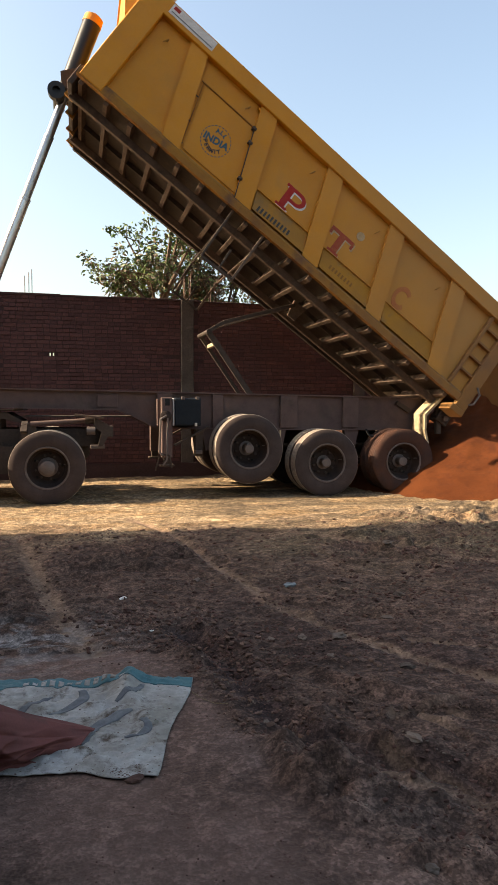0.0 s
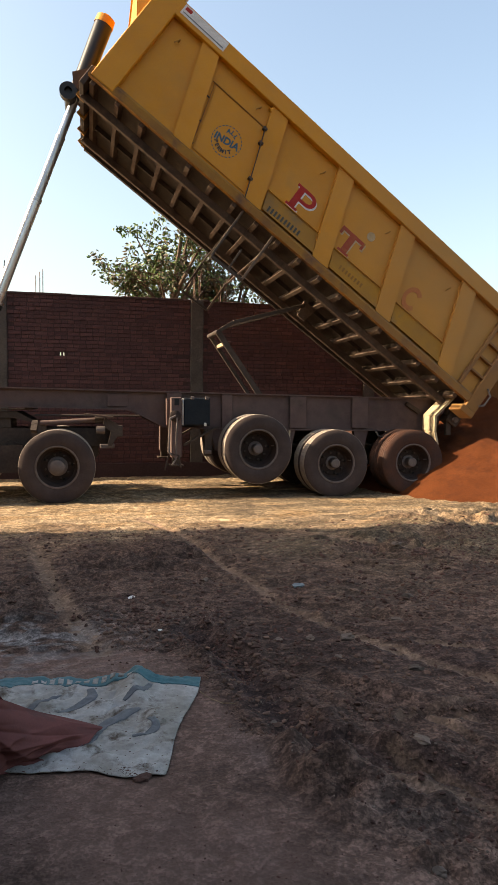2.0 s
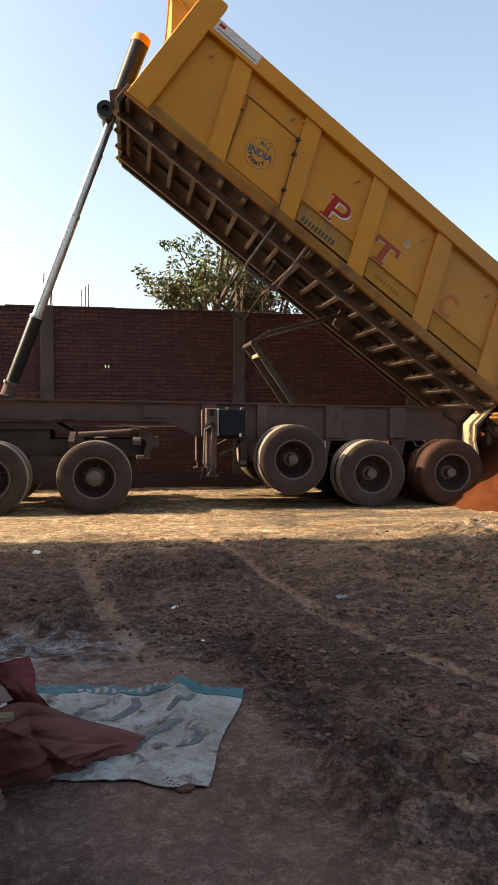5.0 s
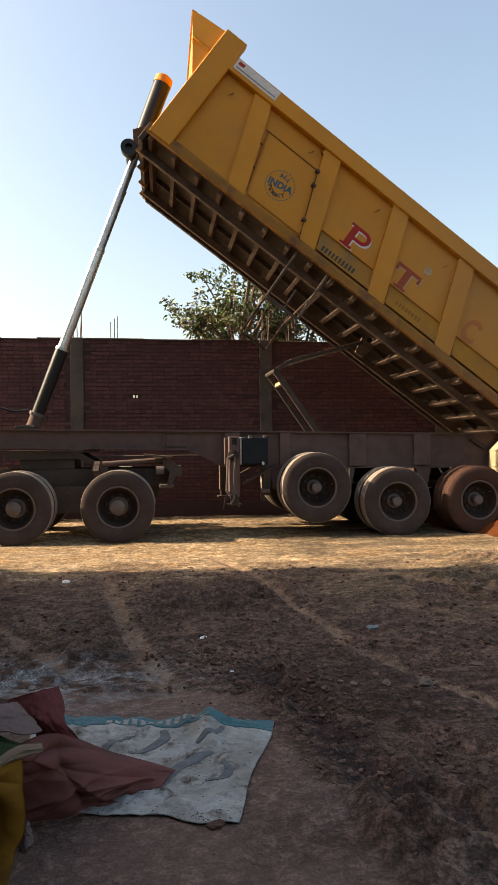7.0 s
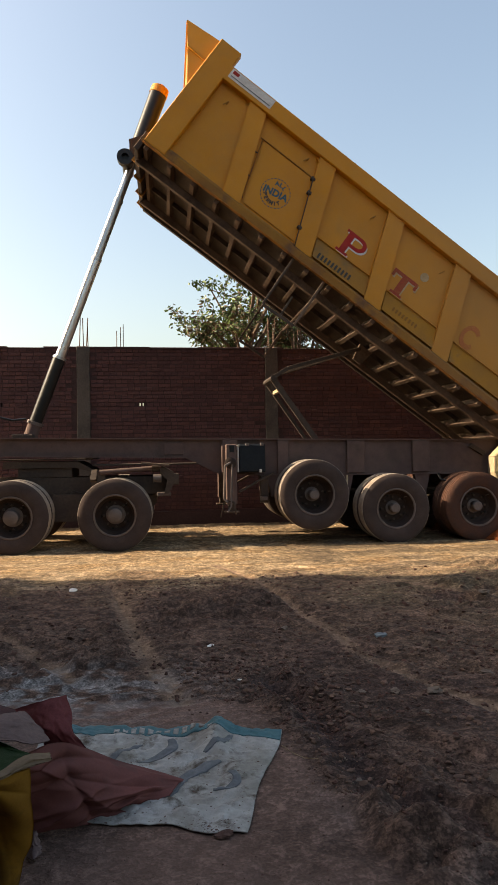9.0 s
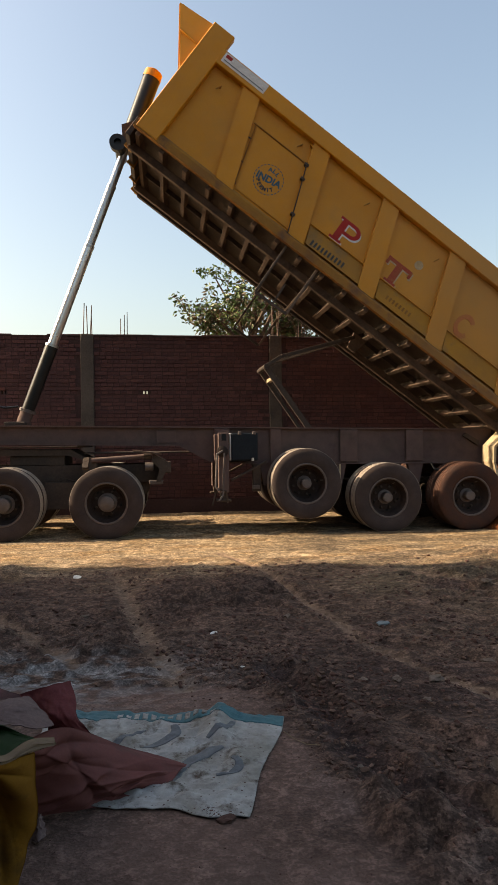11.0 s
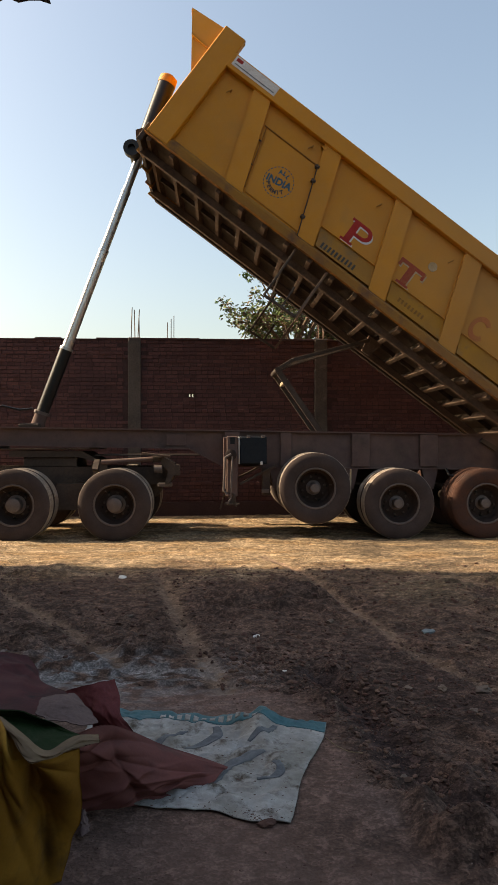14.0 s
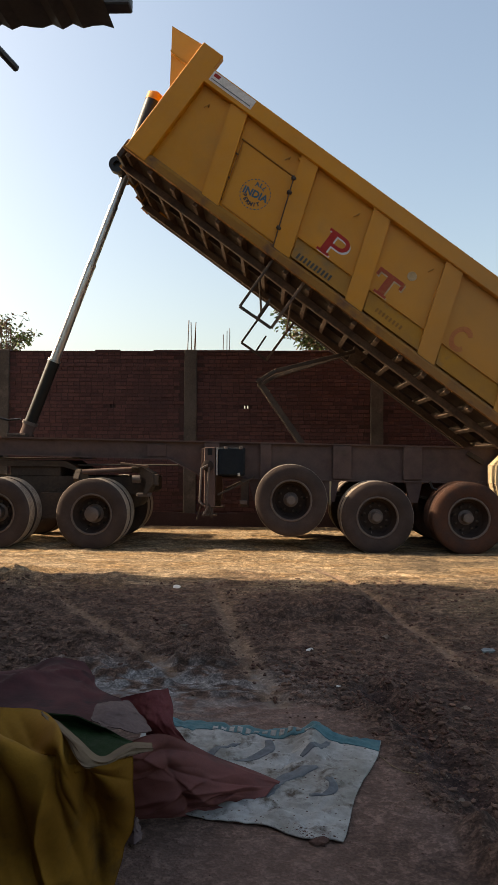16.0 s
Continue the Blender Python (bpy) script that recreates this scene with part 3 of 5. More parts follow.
    for dx in (-0.05, 0.03, 0.09):
        part("rebar", rod(B(), (fx + dx, 14.4, 3.1), (fx + dx, 14.4, 4.1 + dx), 0.009, seg=6), M["rebar"], far)


# ---- things beyond and beside the yard ----
def leaf_mesh(verts, faces, p, size, rng):
    d = Vector((rng.gauss(0, 1), rng.gauss(0, 1), rng.gauss(-0.4, 0.7))).normalized()
    s = d.cross(Vector((rng.gauss(0, 1), rng.gauss(0, 1), rng.gauss(0, 1)))).normalized()
    u = d.cross(s)
    k = len(verts)
    w = size * 0.23
    verts += [p, p + d * size * 0.45 + s * w + u * w * 0.3, p + d * size, p + d * size * 0.45 - s * w + u * w * 0.3]
    faces += [(k, k + 1, k + 2), (k, k + 2, k + 3)]


def tree(at, height, spread, leaves, seed, label, dry=0.0, top_from=0.45):
    rng = random.Random(seed)
    ob = thing("tree", at, label, "tree")
    base = Vector(at)
    bm = B()
    top = base + Vector((0.1, 0, height * 0.55))
    rod(bm, base, top, 0.13, 0.085, 10)
    tips = []
    for k in range(11):
        a = k * 2.4 + rng.uniform(-0.3, 0.3)
        start = base + Vector((0.05, 0, height * rng.uniform(0.36, 0.55)))
        reach = spread * rng.uniform(0.45, 1.0)
        end = start + Vector((math.cos(a) * reach, math.sin(a) * reach * 0.8, height * rng.uniform(0.14, 0.46)))
        mid = (start + end) / 2 + Vector((0, 0, 0.18))
        rod(bm, start, mid, 0.06, 0.035, 6)
        rod(bm, mid, end, 0.035, 0.012, 6)
        for j in range(9):
            p = mid.lerp(end, rng.uniform(0.0, 1.0))
            q = p + Vector((rng.gauss(0, 0.42), rng.gauss(0, 0.42), rng.gauss(0.18, 0.34)))
            rod(bm, p, q, 0.014, 0.004, 4)
            tips.append((p, q))
    part("trunk", bm, M["bark"], ob)
    for name, mat, count in (("crown", M["leaf"], int(leaves * (1 - dry))), ("dry_crown", M["leaf_dry"], int(leaves * dry))):
        if not count:
            continue
        verts, faces = [], []
        for _ in range(count):
            p, q = rng.choice(tips if name == "crown" else tips[len(tips) // 3:])
            c = p.lerp(q, rng.uniform(0.2, 1.1)) + Vector((rng.gauss(0, 0.07), rng.gauss(0, 0.07), rng.gauss(0, 0.07)))
            leaf_mesh(verts, faces, c, rng.uniform(0.08, 0.16), rng)
        me = bpy.data.meshes.new(name)
        me.from_pydata([tuple(v - base) for v in verts], [], faces)
        me.materials.append(mat)
        crown = new(name, me)
        crown.parent = ob
    return ob


tree((1.95, 16.2, 0), 7.3, 2.0, 8000, 3, "leafy green tree behind the brick wall", 0.3)
tree((3.5, 16.6, 0), 5.7, 1.5, 5000, 8, "dusty half-dry tree behind the brick wall", 0.55)
tree((-7.9, 17.0, 0), 6.5, 1.7, 2600, 12, "thin tree with sparse leaves behind the wall", 0.3)

# the tall plain building whose shadow lies over the yard, and the shed beside the camera
bm = box(B(), (-17.0, -7.0, -0.1), (-8.0, 8.35, 11.5), 0.02)
tagged(part("wall_west", bm, M["plaster"]), "plain plastered building beside the yard", "building", kind="structure")


def tin_roof():
    """A corrugated sheet, sloping up towards the yard."""
    bm = B()
    n, x0, x1 = 150, -5.2, -0.485
    rows = []
    for y, z in ((-3.2, 2.42), (1.975, 2.70)):
        for dz in (0.0, 0.004):
            rows.append([bm.verts.new((x0 + (x1 - x0) * k / n, y, z + dz + 0.009 * math.sin((x1 - x0) * k / n * 2 * math.pi / 0.075))) for k in range(n + 1)])
    a, b, c, d = rows
    for k in range(n):
        bm.faces.new((a[k], a[k + 1], c[k + 1], c[k]))
        bm.faces.new((b[k], d[k], d[k + 1], b[k + 1]))
        bm.faces.new((c[k], c[k + 1], d[k + 1], d[k]))
    return bm


shed = thing("tin_shed", (-2.8, -0.6, 0), "open shed with a dark corrugated tin roof on pipe posts", "shed")
part("roof", tin_roof(), M["tin"], shed, "dark corrugated tin sheet", smooth=False)
part("purlin", box(B(), (-5.2, 1.89, 2.712), (-0.42, 1.94, 2.752), 0.004), M["tin"], shed)
part("purlin", box(B(), (-5.2, -1.0, 2.48), (-0.42, -0.95, 2.53), 0.004), M["tin"], shed)
part("stay_rod", rod(B(), (-0.87, 2.19, 2.70), (-1.0, 1.84, 2.78), 0.012, seg=8), M["tin"], shed)
for px, py, pz in ((-4.8, 1.7, 2.66), (-4.8, -2.8, 2.43), (-1.2, -2.8, 2.43)):
    part("post", rod(B(), (px, py, -0.05), (px, py, pz), 0.04, seg=12), M["tin"], shed)
bm = box(B(), (-5.6, -3.7, -0.1), (4.0, -3.4, 3.0), 0.01)
tagged(part("wall_south", bm, M["plaster"]), "plain plastered wall closing the yard behind the shed", "wall", kind="structure")


# ---- mound of red sand ----
def mound():
    n, r0 = 200, 3.06
    cx, cy, top = 7.55, 10.72, 2.0
    verts, faces = [(cx, cy, top - 0.05)], []
    rings = 80
    for i in range(1, rings + 1):
        q = i / rings
        for k in range(n):
            a = 2 * math.pi * k / n
            px, py = math.cos(a), math.sin(a)
            r = r0 * q * (1 + 0.035 * float(vnoise(px * 2, py * 2, 1.0, 3)) + 0.02 * float(vnoise(px * 5, py * 5, 1.0, 4)))
            x, y = cx + r * px, cy + r * py
            z = top * (1 - q) - 0.05 * math.exp(-(q / 0.08) ** 2)
            z += (1 - q) * q * 0.22 * float(vnoise(px * 6, py * 6, 1.0, 5)) + (0.022 * float(vnoise(x, y, 7.0, 6)) + 0.014 * abs(float(vnoise(x, y, 17.0, 7)))) * min(1, 8 * (1 - q))
            verts.append((x, y, z - 0.02 * q ** 6))
    for k in range(n):
        faces.append((0, 1 + k, 1 + (k + 1) % n))
    for i in range(rings - 1):
        for k in range(n):
            a, b = 1 + i * n + k, 1 + i * n + (k + 1) % n
            faces.append((a, a + n, b + n, b))
    me = bpy.data.meshes.new("sand_mound")
    me.from_pydata(verts, [], faces)
    me.materials.append(M["sand"])
    me.shade_smooth()
    return tagged(new("sand_mound", me), "heap of freshly tipped red sand on the ground", "sand heap")


mound()

# ---- tipper trailer ----
MID = 10.66
trailer = thing("tipper_trailer", (2.0, MID, 0), "yellow tipper trailer with raised body on a grey frame", "trailer")
TILT = 36.615
BODY = Matrix.Translation((0.068, 9.36, 5.894)) @ pose(0, 0, 0, 0, TILT, 0)
WIDE = 2.50


def tilted(bm):
    bm.transform(BODY)
    return bm


def beam_top(x):
    return 1.632 - 0.0140 * x


# frame: two long beams, deep behind, shallow in front
def side_beam(y, out):
    bm = B()
    t = beam_top
    prism(bm, [(-2.7, t(-2.7) - 0.27), (0.62, t(0.62) - 0.285), (1.12, 1.085), (1.9, 1.045), (5.66, 1.01), (5.66, t(5.66) - 0.02), (-2.7, t(-2.7) - 0.02)], y, y + 0.016)
    prism(bm, [(-2.7, t(-2.7) - 0.02), (5.66, t(5.66) - 0.02), (5.66, t(5.66)), (-2.7, t(-2.7))], y - 0.07, y + 0.09)
    prism(bm, [(1.12, 1.065), (1.9, 1.03), (5.66, 0.995), (5.66, 1.012), (1.9, 1.047), (1.12, 1.085)], y - 0.07, y + 0.09)
    prism(bm, [(-2.7, t(-2.7) - 0.285), (0.62, t(0.62) - 0.30), (1.12, 1.065), (1.12, 1.085), (0.62, t(0.62) - 0.285), (-2.7, t(-2.7) - 0.27)], y - 0.07, y + 0.09)
    return bm


near_beam = part("side_beam", side_beam(10.16, -1), M["frame"], trailer, "dusty grey welded side beam")
far_beam = part("side_beam", side_beam(11.14, 1), M["frame"], trailer)
for x0, x1 in ((1.17, 1.40), (2.03, 2.20), (3.14, 3.42), (4.21, 4.49)):
    top = beam_top(x1) - 0.022
    part("stiffener", box(B(), (x0, 10.10, 1.05), (x1, 10.165, top), 0.006), M["frame"], near_beam)
    part("stiffener", box(B(), (x0, 11.15, 1.05), (x1, 11.21, top), 0.006), M["frame"], far_beam)
part("patch_plate", box(B(), (0.28, 10.135, 1.375), (0.58, 10.162, 1.56), 0.004), M["frame"], near_beam)
for x in (-2.5, -0.9, 0.9, 2.3, 3.3, 4.35, 5.5):
    part("crossmember", box(B(), (x, 10.176, 1.32), (x + 0.12, 11.14, 1.50), 0.006), M["under"], trailer)
# added plate, hidden behind the beam, to close the shadow under the trailer
part("frame_plate", box(B(), (-0.8, 10.18, 1.22), (5.55, 11.13, 1.24), 0.004), M["under"], trailer)
part("kingpin_plate", box(B(), (-2.5, 10.2, 1.315), (-0.85, 11.12, 1.335), 0.006), M["under"], trailer)
part("rear_crossmember", box(B(), (5.57, 9.95, 1.12), (5.70, 11.37, 1.36), 0.01), M["frame"], trailer)
part("catch_hook", prism(B(), [(5.16, 1.44), (5.38, 1.30), (5.42, 1.30), (5.42, 1.36), (5.20, 1.49)], 10.09, 10.15), M["under"], trailer)

# bent rear guards, pale in the sun
for y0, y1 in ((9.66, 10.06), (11.26, 11.66)):
    bm = B()
    for q in ([(5.80, 1.60), (5.46, 1.28), (5.495, 1.255), (5.825, 1.57)], [(5.457, 1.276), (5.45, 1.02), (5.485, 1.02), (5.493, 1.252)], [(5.451, 1.016), (5.50, 0.80), (5.535, 0.80), (5.486, 1.016)]):
        prism(bm, q, y0, y1)
    part("rear_guard", bm, M["beige"], trailer, "bent beige steel rear guard")
for y in (9.75, 10.4, 11.0, 11.5):
    part("rear_bracket", box(B(), (5.72, y, 0.95), (5.80, y + 0.08, 1.45), 0.005), M["under"], trailer)

# landing gear with crank
for y, near in ((9.80, True), (11.40, False)):
    leg = part("landing_leg", box(B(), (1.20, y, 0.62), (1.36, y + 0.13, 1.52), 0.01), M["frame"], trailer, "dusty landing leg")
    part("inner_leg", box(B(), (1.225, y + 0.02, 0.51), (1.335, y + 0.11, 0.64), 0.006), M["under"], leg)
    part("leg_foot", box(B(), (1.17, y - 0.02, 0.49), (1.39, y + 0.15, 0.52), 0.006), M["under"], leg)
    part("leg_mount", box(B(), (1.15, y + 0.13, 1.10), (1.41, 10.10 if near else 11.40, 1.50), 0.006), M["frame"], leg)
    part("leg_brace", bar(B(), (1.40, y + 0.1, 0.80), (1.95, y + 0.2, 1.08), 0.05, 0.03), M["under"], leg)
    if near:
        # no cut in the leg: a black block gives the slot's dark inside
        part("slot", box(B(), (1.25, y - 0.004, 1.40), (1.32, y + 0.01, 1.50)), M["black"], leg)
        bm = closed_lathe(B(), [(0.0, -0.07), (0.05, -0.07), (0.085, -0.05), (0.085, 0.0), (0.0, 0.0)], (1.26, y, 1.24), 20)
        part("gear_case", bm, M["rim"], leg)
        part("crank", pipe(B(), [(1.26, y - 0.09, 1.25), (1.17, y - 0.12, 1.20), (1.15, y - 0.12, 0.72), (1.20, y - 0.13, 0.66)], 0.016), M["hub"], leg, "bent steel crank handle")
        part("crank_rod", pipe(B(), [(1.28, y - 0.10, 1.22), (1.255, y - 0.12, 0.60), (1.20, y - 0.14, 0.52)], 0.014), M["hub"], leg)
        part("crank_fork", pipe(B(), [(1.13, y - 0.11, 0.70), (1.30, y - 0.12, 0.66), (1.33, y - 0.12, 0.48)], 0.013), M["under"], leg)
        part("chain", pipe(B(), [(1.16, y - 0.06, 0.66), (1.10, y - 0.05, 0.44)], 0.012), M["under"], leg)
    else:
        part("cross_shaft", rod(B(), (1.28, 9.93, 1.24), (1.28, 11.40, 1.24), 0.022), M["under"], leg)

# tool box
toolbox = part("tool_box", box(B(), (1.40, 9.84, 1.095), (1.80, 10.09, 1.515), 0.012), M["box"], trailer, "blue-grey steel tool box")
part("lid", box(B(), (1.41, 9.825, 1.11), (1.79, 9.845, 1.50), 0.006), M["box"], toolbox)
for x in (1.50, 1.72):
    part("hasp", box(B(), (x, 9.81, 1.49), (x + 0.05, 9.85, 1.535), 0.004), M["hub"], toolbox)
part("lock", box(B(), (1.70, 9.795, 1.09), (1.735, 9.83, 1.14), 0.006), M["white"], toolbox)
# thin white plate: sunlight on the box's left end, put in as colour
part("end_sheet", box(B(), (1.375, 9.85, 1.10), (1.397, 10.08, 1.51), 0.004), M["white"], toolbox, "left end of the tool box, coloured white as sunlit")
part("valve_bracket", box(B(), (1.74, 9.98, 0.62), (1.86, 10.12, 1.04), 0.006), M["under"], trailer)
part("air_valve", box(B(), (1.73, 9.94, 0.66), (1.84, 9.99, 0.72), 0.006), M["hub"], trailer)
part("air_tank", closed_lathe(B(), [(0.0, 0.0), (0.11, 0.02), (0.14, 0.06), (0.14, 0.62), (0.11, 0.66), (0.0, 0.68)], (2.05, 10.30, 0.86), 24), M["frame"], trailer, smooth=True)

# running gear
for x in (1.98, 3.10, 4.36, 5.44):
    for y in (10.12, 11.10):
        part("spring_hanger", prism(B(), [(x - 0.12, 1.03), (x + 0.14, 1.03), (x + 0.07, 0.70), (x - 0.05, 0.70)], y, y + 0.10), M["frame"], trailer)
for x0, x1 in ((3.12, 4.34), (4.40, 5.42)):
    for y in (10.13, 11.11):
        bm = B()
        for k in range(5):
            q = 0.08 * k
            prism(bm, [(x0 + q, 0.80 - 0.02 * k), ((x0 + x1) / 2, 0.70 - 0.02 * k), (x1 - q, 0.80 - 0.02 * k), (x1 - q, 0.815 - 0.02 * k), ((x0 + x1) / 2, 0.715 - 0.02 * k), (x0 + q, 0.815 - 0.02 * k)], y, y + 0.08)
        part("leaf_spring", bm, M["under"], trailer)
for x, z in ((2.490, 0.749), (3.733, 0.52), (5.039, 0.52)):
    part("axle", rod(B(), (x, 9.9, z), (x, 11.5, z), 0.075, seg=14), M["under"], trailer)
    part("brake_chamber", rod(B(), (x + 0.2, 10.25, z + 0.12), (x + 0.2, 10.55, z + 0.12), 0.09, seg=14), M["under"], trailer)
part("lift_bracket", prism(B(), [(2.0, 1.03), (2.9, 1.03), (2.6, 0.78), (2.3, 0.78)], 10.2, 10.25), M["under"], trailer)
part("air_hose", pipe(B(), [(4.60, 10.05, 1.02), (4.62, 9.98, 0.93), (4.75, 9.95, 0.88), (4.86, 9.98, 0.98)], 0.018), M["black"], trailer)
part("mud_bar", rod(B(), (3.08, 9.95, 0.66), (3.09, 9.95, 1.02), 0.014), M["beige"], trailer)


# wheels: outline of a tyre section as radius and depth from its outer face
def tyre_section(d0, w=0.27, R=0.52, rim=0.285):
    e = d0 + w
    out = [(rim, d0 + 0.03), (rim + 0.02, d0 + 0.012), (R - 0.13, d0 - 0.004), (R - 0.06, d0), (R - 0.018, d0 + 0.012), (R - 0.004, d0 + 0.026)]
    for k in range(4):
        g = d0 + 0.030 + k * (w - 0.06) / 3.78
        out += [(R, g), (R, g + 0.040), (R - 0.012, g + 0.043), (R - 0.012, g + 0.052)]
    out += [(R - 0.004, e - 0.026), (R - 0.018, e - 0.012), (R - 0.06, e), (R - 0.13, e + 0.004), (rim + 0.02, e - 0.012), (rim, e - 0.03)]
    return out


WHEELS = []


def wheel(owner, x, z, big_hub, mats, rolls, label, deep=0.19):
    """A pair of tyres on one hub: near side at y 9.55, and its twin on the far side."""
    y = 9.55
    disc = deep
    bm = closed_lathe(B(), [(0.0, disc), (0.20, disc), (0.235, disc - 0.03), (0.262, 0.05), (0.275, 0.022), (0.29, 0.014), (0.302, 0.02), (0.302, 0.045), (0.285, 0.06), (0.285, 0.26), (0.27, 0.26), (0.25, disc + 0.03), (0.20, disc + 0.014), (0.0, disc + 0.014)], (x, y, z), 40)
    wh = part("wheel", bm, M["rim"], owner, label, at=(x, y, z), smooth=False)
    part("tyre", closed_lathe(B(), tyre_section(0.0), (x, y, z), 56), mats, wh, smooth=True)
    for d0 in (0.0, 0.31):
        sec = []
        for k in range(4):
            g = d0 + 0.030 + k * 0.21 / 3.78
            sec += [(0.5185, g), (0.524, g + 0.003), (0.524, g + 0.037), (0.5185, g + 0.040)]
        part("tread", lathe(B(), sec, (x, y, z), 64), M["tread"] if mats is M["tyre"] else M["redtyre"], wh, "worn dusty tread")
    part("inner_tyre", closed_lathe(B(), tyre_section(0.31), (x, y, z), 56), mats, wh, smooth=True)
    part("rim_flange", closed_lathe(B(), [(0.272, 0.03), (0.282, 0.008), (0.298, 0.004), (0.306, 0.014), (0.300, 0.03)], (x, y, z), 48), M["hub"], wh, "rim flange rubbed bright", smooth=True)
    hr = 0.105 if big_hub else 0.075
    hd = 0.02 if big_hub else 0.045
    part("hub", closed_lathe(B(), [(0.0, hd - 0.012), (hr * 0.8, hd - 0.012), (hr, hd), (hr, disc - 0.02), (hr + 0.035, disc - 0.01), (hr + 0.035, disc), (0.0, disc)], (x, y, z), 28), M["hub"], wh)
    for k in range(8):
        a = 2 * math.pi * (k + 0.3) / 8
        c = (x + 0.168 * math.cos(a), y + disc, z + 0.168 * math.sin(a))
        part("wheel_nut", rod(B(), c, (c[0], c[1] - 0.045, c[2]), 0.017, seg=6), M["under"], wh)
    for k in range(5):
        a = 2 * math.pi * (k + 0.1) / 5
        c = (x + 0.205 * math.cos(a), y + disc - 0.012, z + 0.205 * math.sin(a))
        # solid matte black disc, painted as the darkness inside a hand hole
        part("hand_hole", rod(B(), c, (c[0], c[1] + 0.02, c[2]), 0.02, seg=12), M["matte"], wh)
    part("valve", rod(B(), (x + 0.24, y + 0.03, z + 0.05), (x + 0.22, y + 0.10, z + 0.045), 0.006, seg=6), M["hub"], wh)
    local = Vector((x, y, z)) - WORLD_OF[owner].translation
    WHEELS.append((wh, local, 0.0, rolls))
    fl = Vector((x, 2 * MID - y, z)) - WORLD_OF[owner].translation
    twin = copy_thing(wh, pose(*fl, 0, 0, 180))
    WHEELS.append((twin, fl, 180.0, rolls))


wheel(trailer, 2.490, 0.752, False, M["tyre"], False, "lifted dusty double wheel clear of the ground", 0.23)
wheel(trailer, 3.733, 0.52, False, M["tyre"], True, "dusty double wheel")
wheel(trailer, 5.039, 0.52, False, M["redtyre"], True, "double wheel caked with red sand")

# ---- tipping body, in its own tilted axes: along, across, up ----
body = part("tipper_body", tilted(box(B(), (0.0, 0.09, -0.02), (7.46, WIDE - 0.09, 0.0))), M["under"], trailer, "yellow steel tipper body with slanted ribs, raised to tip")
for w0, w1 in ((0.07, 0.078), (WIDE - 0.078, WIDE - 0.07)):
    part("side_panel", tilted(box(B(), (0.02, w0, 0.0), (7.46, w1, 1.56))), M["yellow"], body)
part("front_panel", tilted(box(B(), (0.02, 0.08, 0.0), (0.03, WIDE - 0.08, 1.82))), M["yellow"], body)
for near in (True, False):
    f = (lambda a, b: (a, b)) if near else (lambda a, b: (WIDE - b, WIDE - a))
    a, b = f(-0.02, 0.07)
    bm = B()
    o, i = (a, b) if near else (b, a)
    # bottom rail with a sloping upper face
    for u0, u1 in ((0.0, 7.255),):
        foot = -0.075 if near else -0.19
        sec = [(o, foot), (o, 0.03), (o + (0.03 if near else -0.03), 0.065), (i, 0.10), (i, foot)]
        va = [bm.verts.new((u0, w, v)) for w, v in sec]
        vb = [bm.verts.new((u1, w, v)) for w, v in sec]
        bm.faces.new(va)
        bm.faces.new(vb[::-1])
        for k in range(5):
            bm.faces.new((va[k], vb[k], vb[(k + 1) % 5], va[(k + 1) % 5]))
        bmesh.ops.recalc_face_normals(bm, faces=bm.faces)
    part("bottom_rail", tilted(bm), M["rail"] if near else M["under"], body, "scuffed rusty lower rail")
    a, b = f(-0.035, 0.10)
    part("top_rail", tilted(box(B(), (0.36, a, 1.36), (7.46, b, 1.595), 0.012)), M["yellow"], body)
    a, b = f(-0.03, 0.09)
    part("front_post", tilted(box(B(), (0.03, a, -0.06), (0.385, b, 1.825), 0.012)), M["yellow"], body)
    a, b = f(0.0, 0.068)
    for u in (1.360, 2.632, 3.918, 5.190, 6.520):
        part("rib", tilted(prism(B(), [(u - 0.03, 0.06), (u + 0.265, 0.06), (u - 0.195, 1.365), (u - 0.485, 1.365)], a, b)), M["yellow"], body)
    # sloping ledges between the ribs
    for u0, u1 in ((2.905, 3.885), (4.19, 5.16), (5.46, 6.49)):
        if near:
            bm = B()
            o = [(u0, 0.005, 0.10), (u1, 0.005, 0.10), (u1 - 0.11, 0.066, 0.395), (u0 - 0.10, 0.066, 0.385)]
            p = [bm.verts.new(q) for q in o]
            s = [bm.verts.new((q[0], q[1] + 0.006, q[2] - 0.004)) for q in o]
            bm.faces.new(p)
            bm.faces.new(s[::-1])
            for k in range(4):
                bm.faces.new((p[k], s[k], s[(k + 1) % 4], p[(k + 1) % 4]))
            bmesh.ops.recalc_face_normals(bm, faces=bm.faces)
            part("ledge", tilted(bm), M["dusty"], body, "dusty sloping ledge")
            part("ledge_lip", tilted(bar(B(), (u0 - 0.10, 0.052, 0.396), (u1 - 0.11, 0.052, 0.406), 0.022, 0.014)), M["yellow"], body)
    # rear posts with pockets
    a, b = f(-0.02, 0.09)
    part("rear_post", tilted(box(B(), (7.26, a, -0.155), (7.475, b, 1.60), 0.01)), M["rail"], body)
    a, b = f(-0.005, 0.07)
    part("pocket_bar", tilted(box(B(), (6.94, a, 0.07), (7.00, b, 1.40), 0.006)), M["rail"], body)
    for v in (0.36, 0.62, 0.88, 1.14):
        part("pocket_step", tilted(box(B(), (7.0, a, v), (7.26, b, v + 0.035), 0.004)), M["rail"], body)
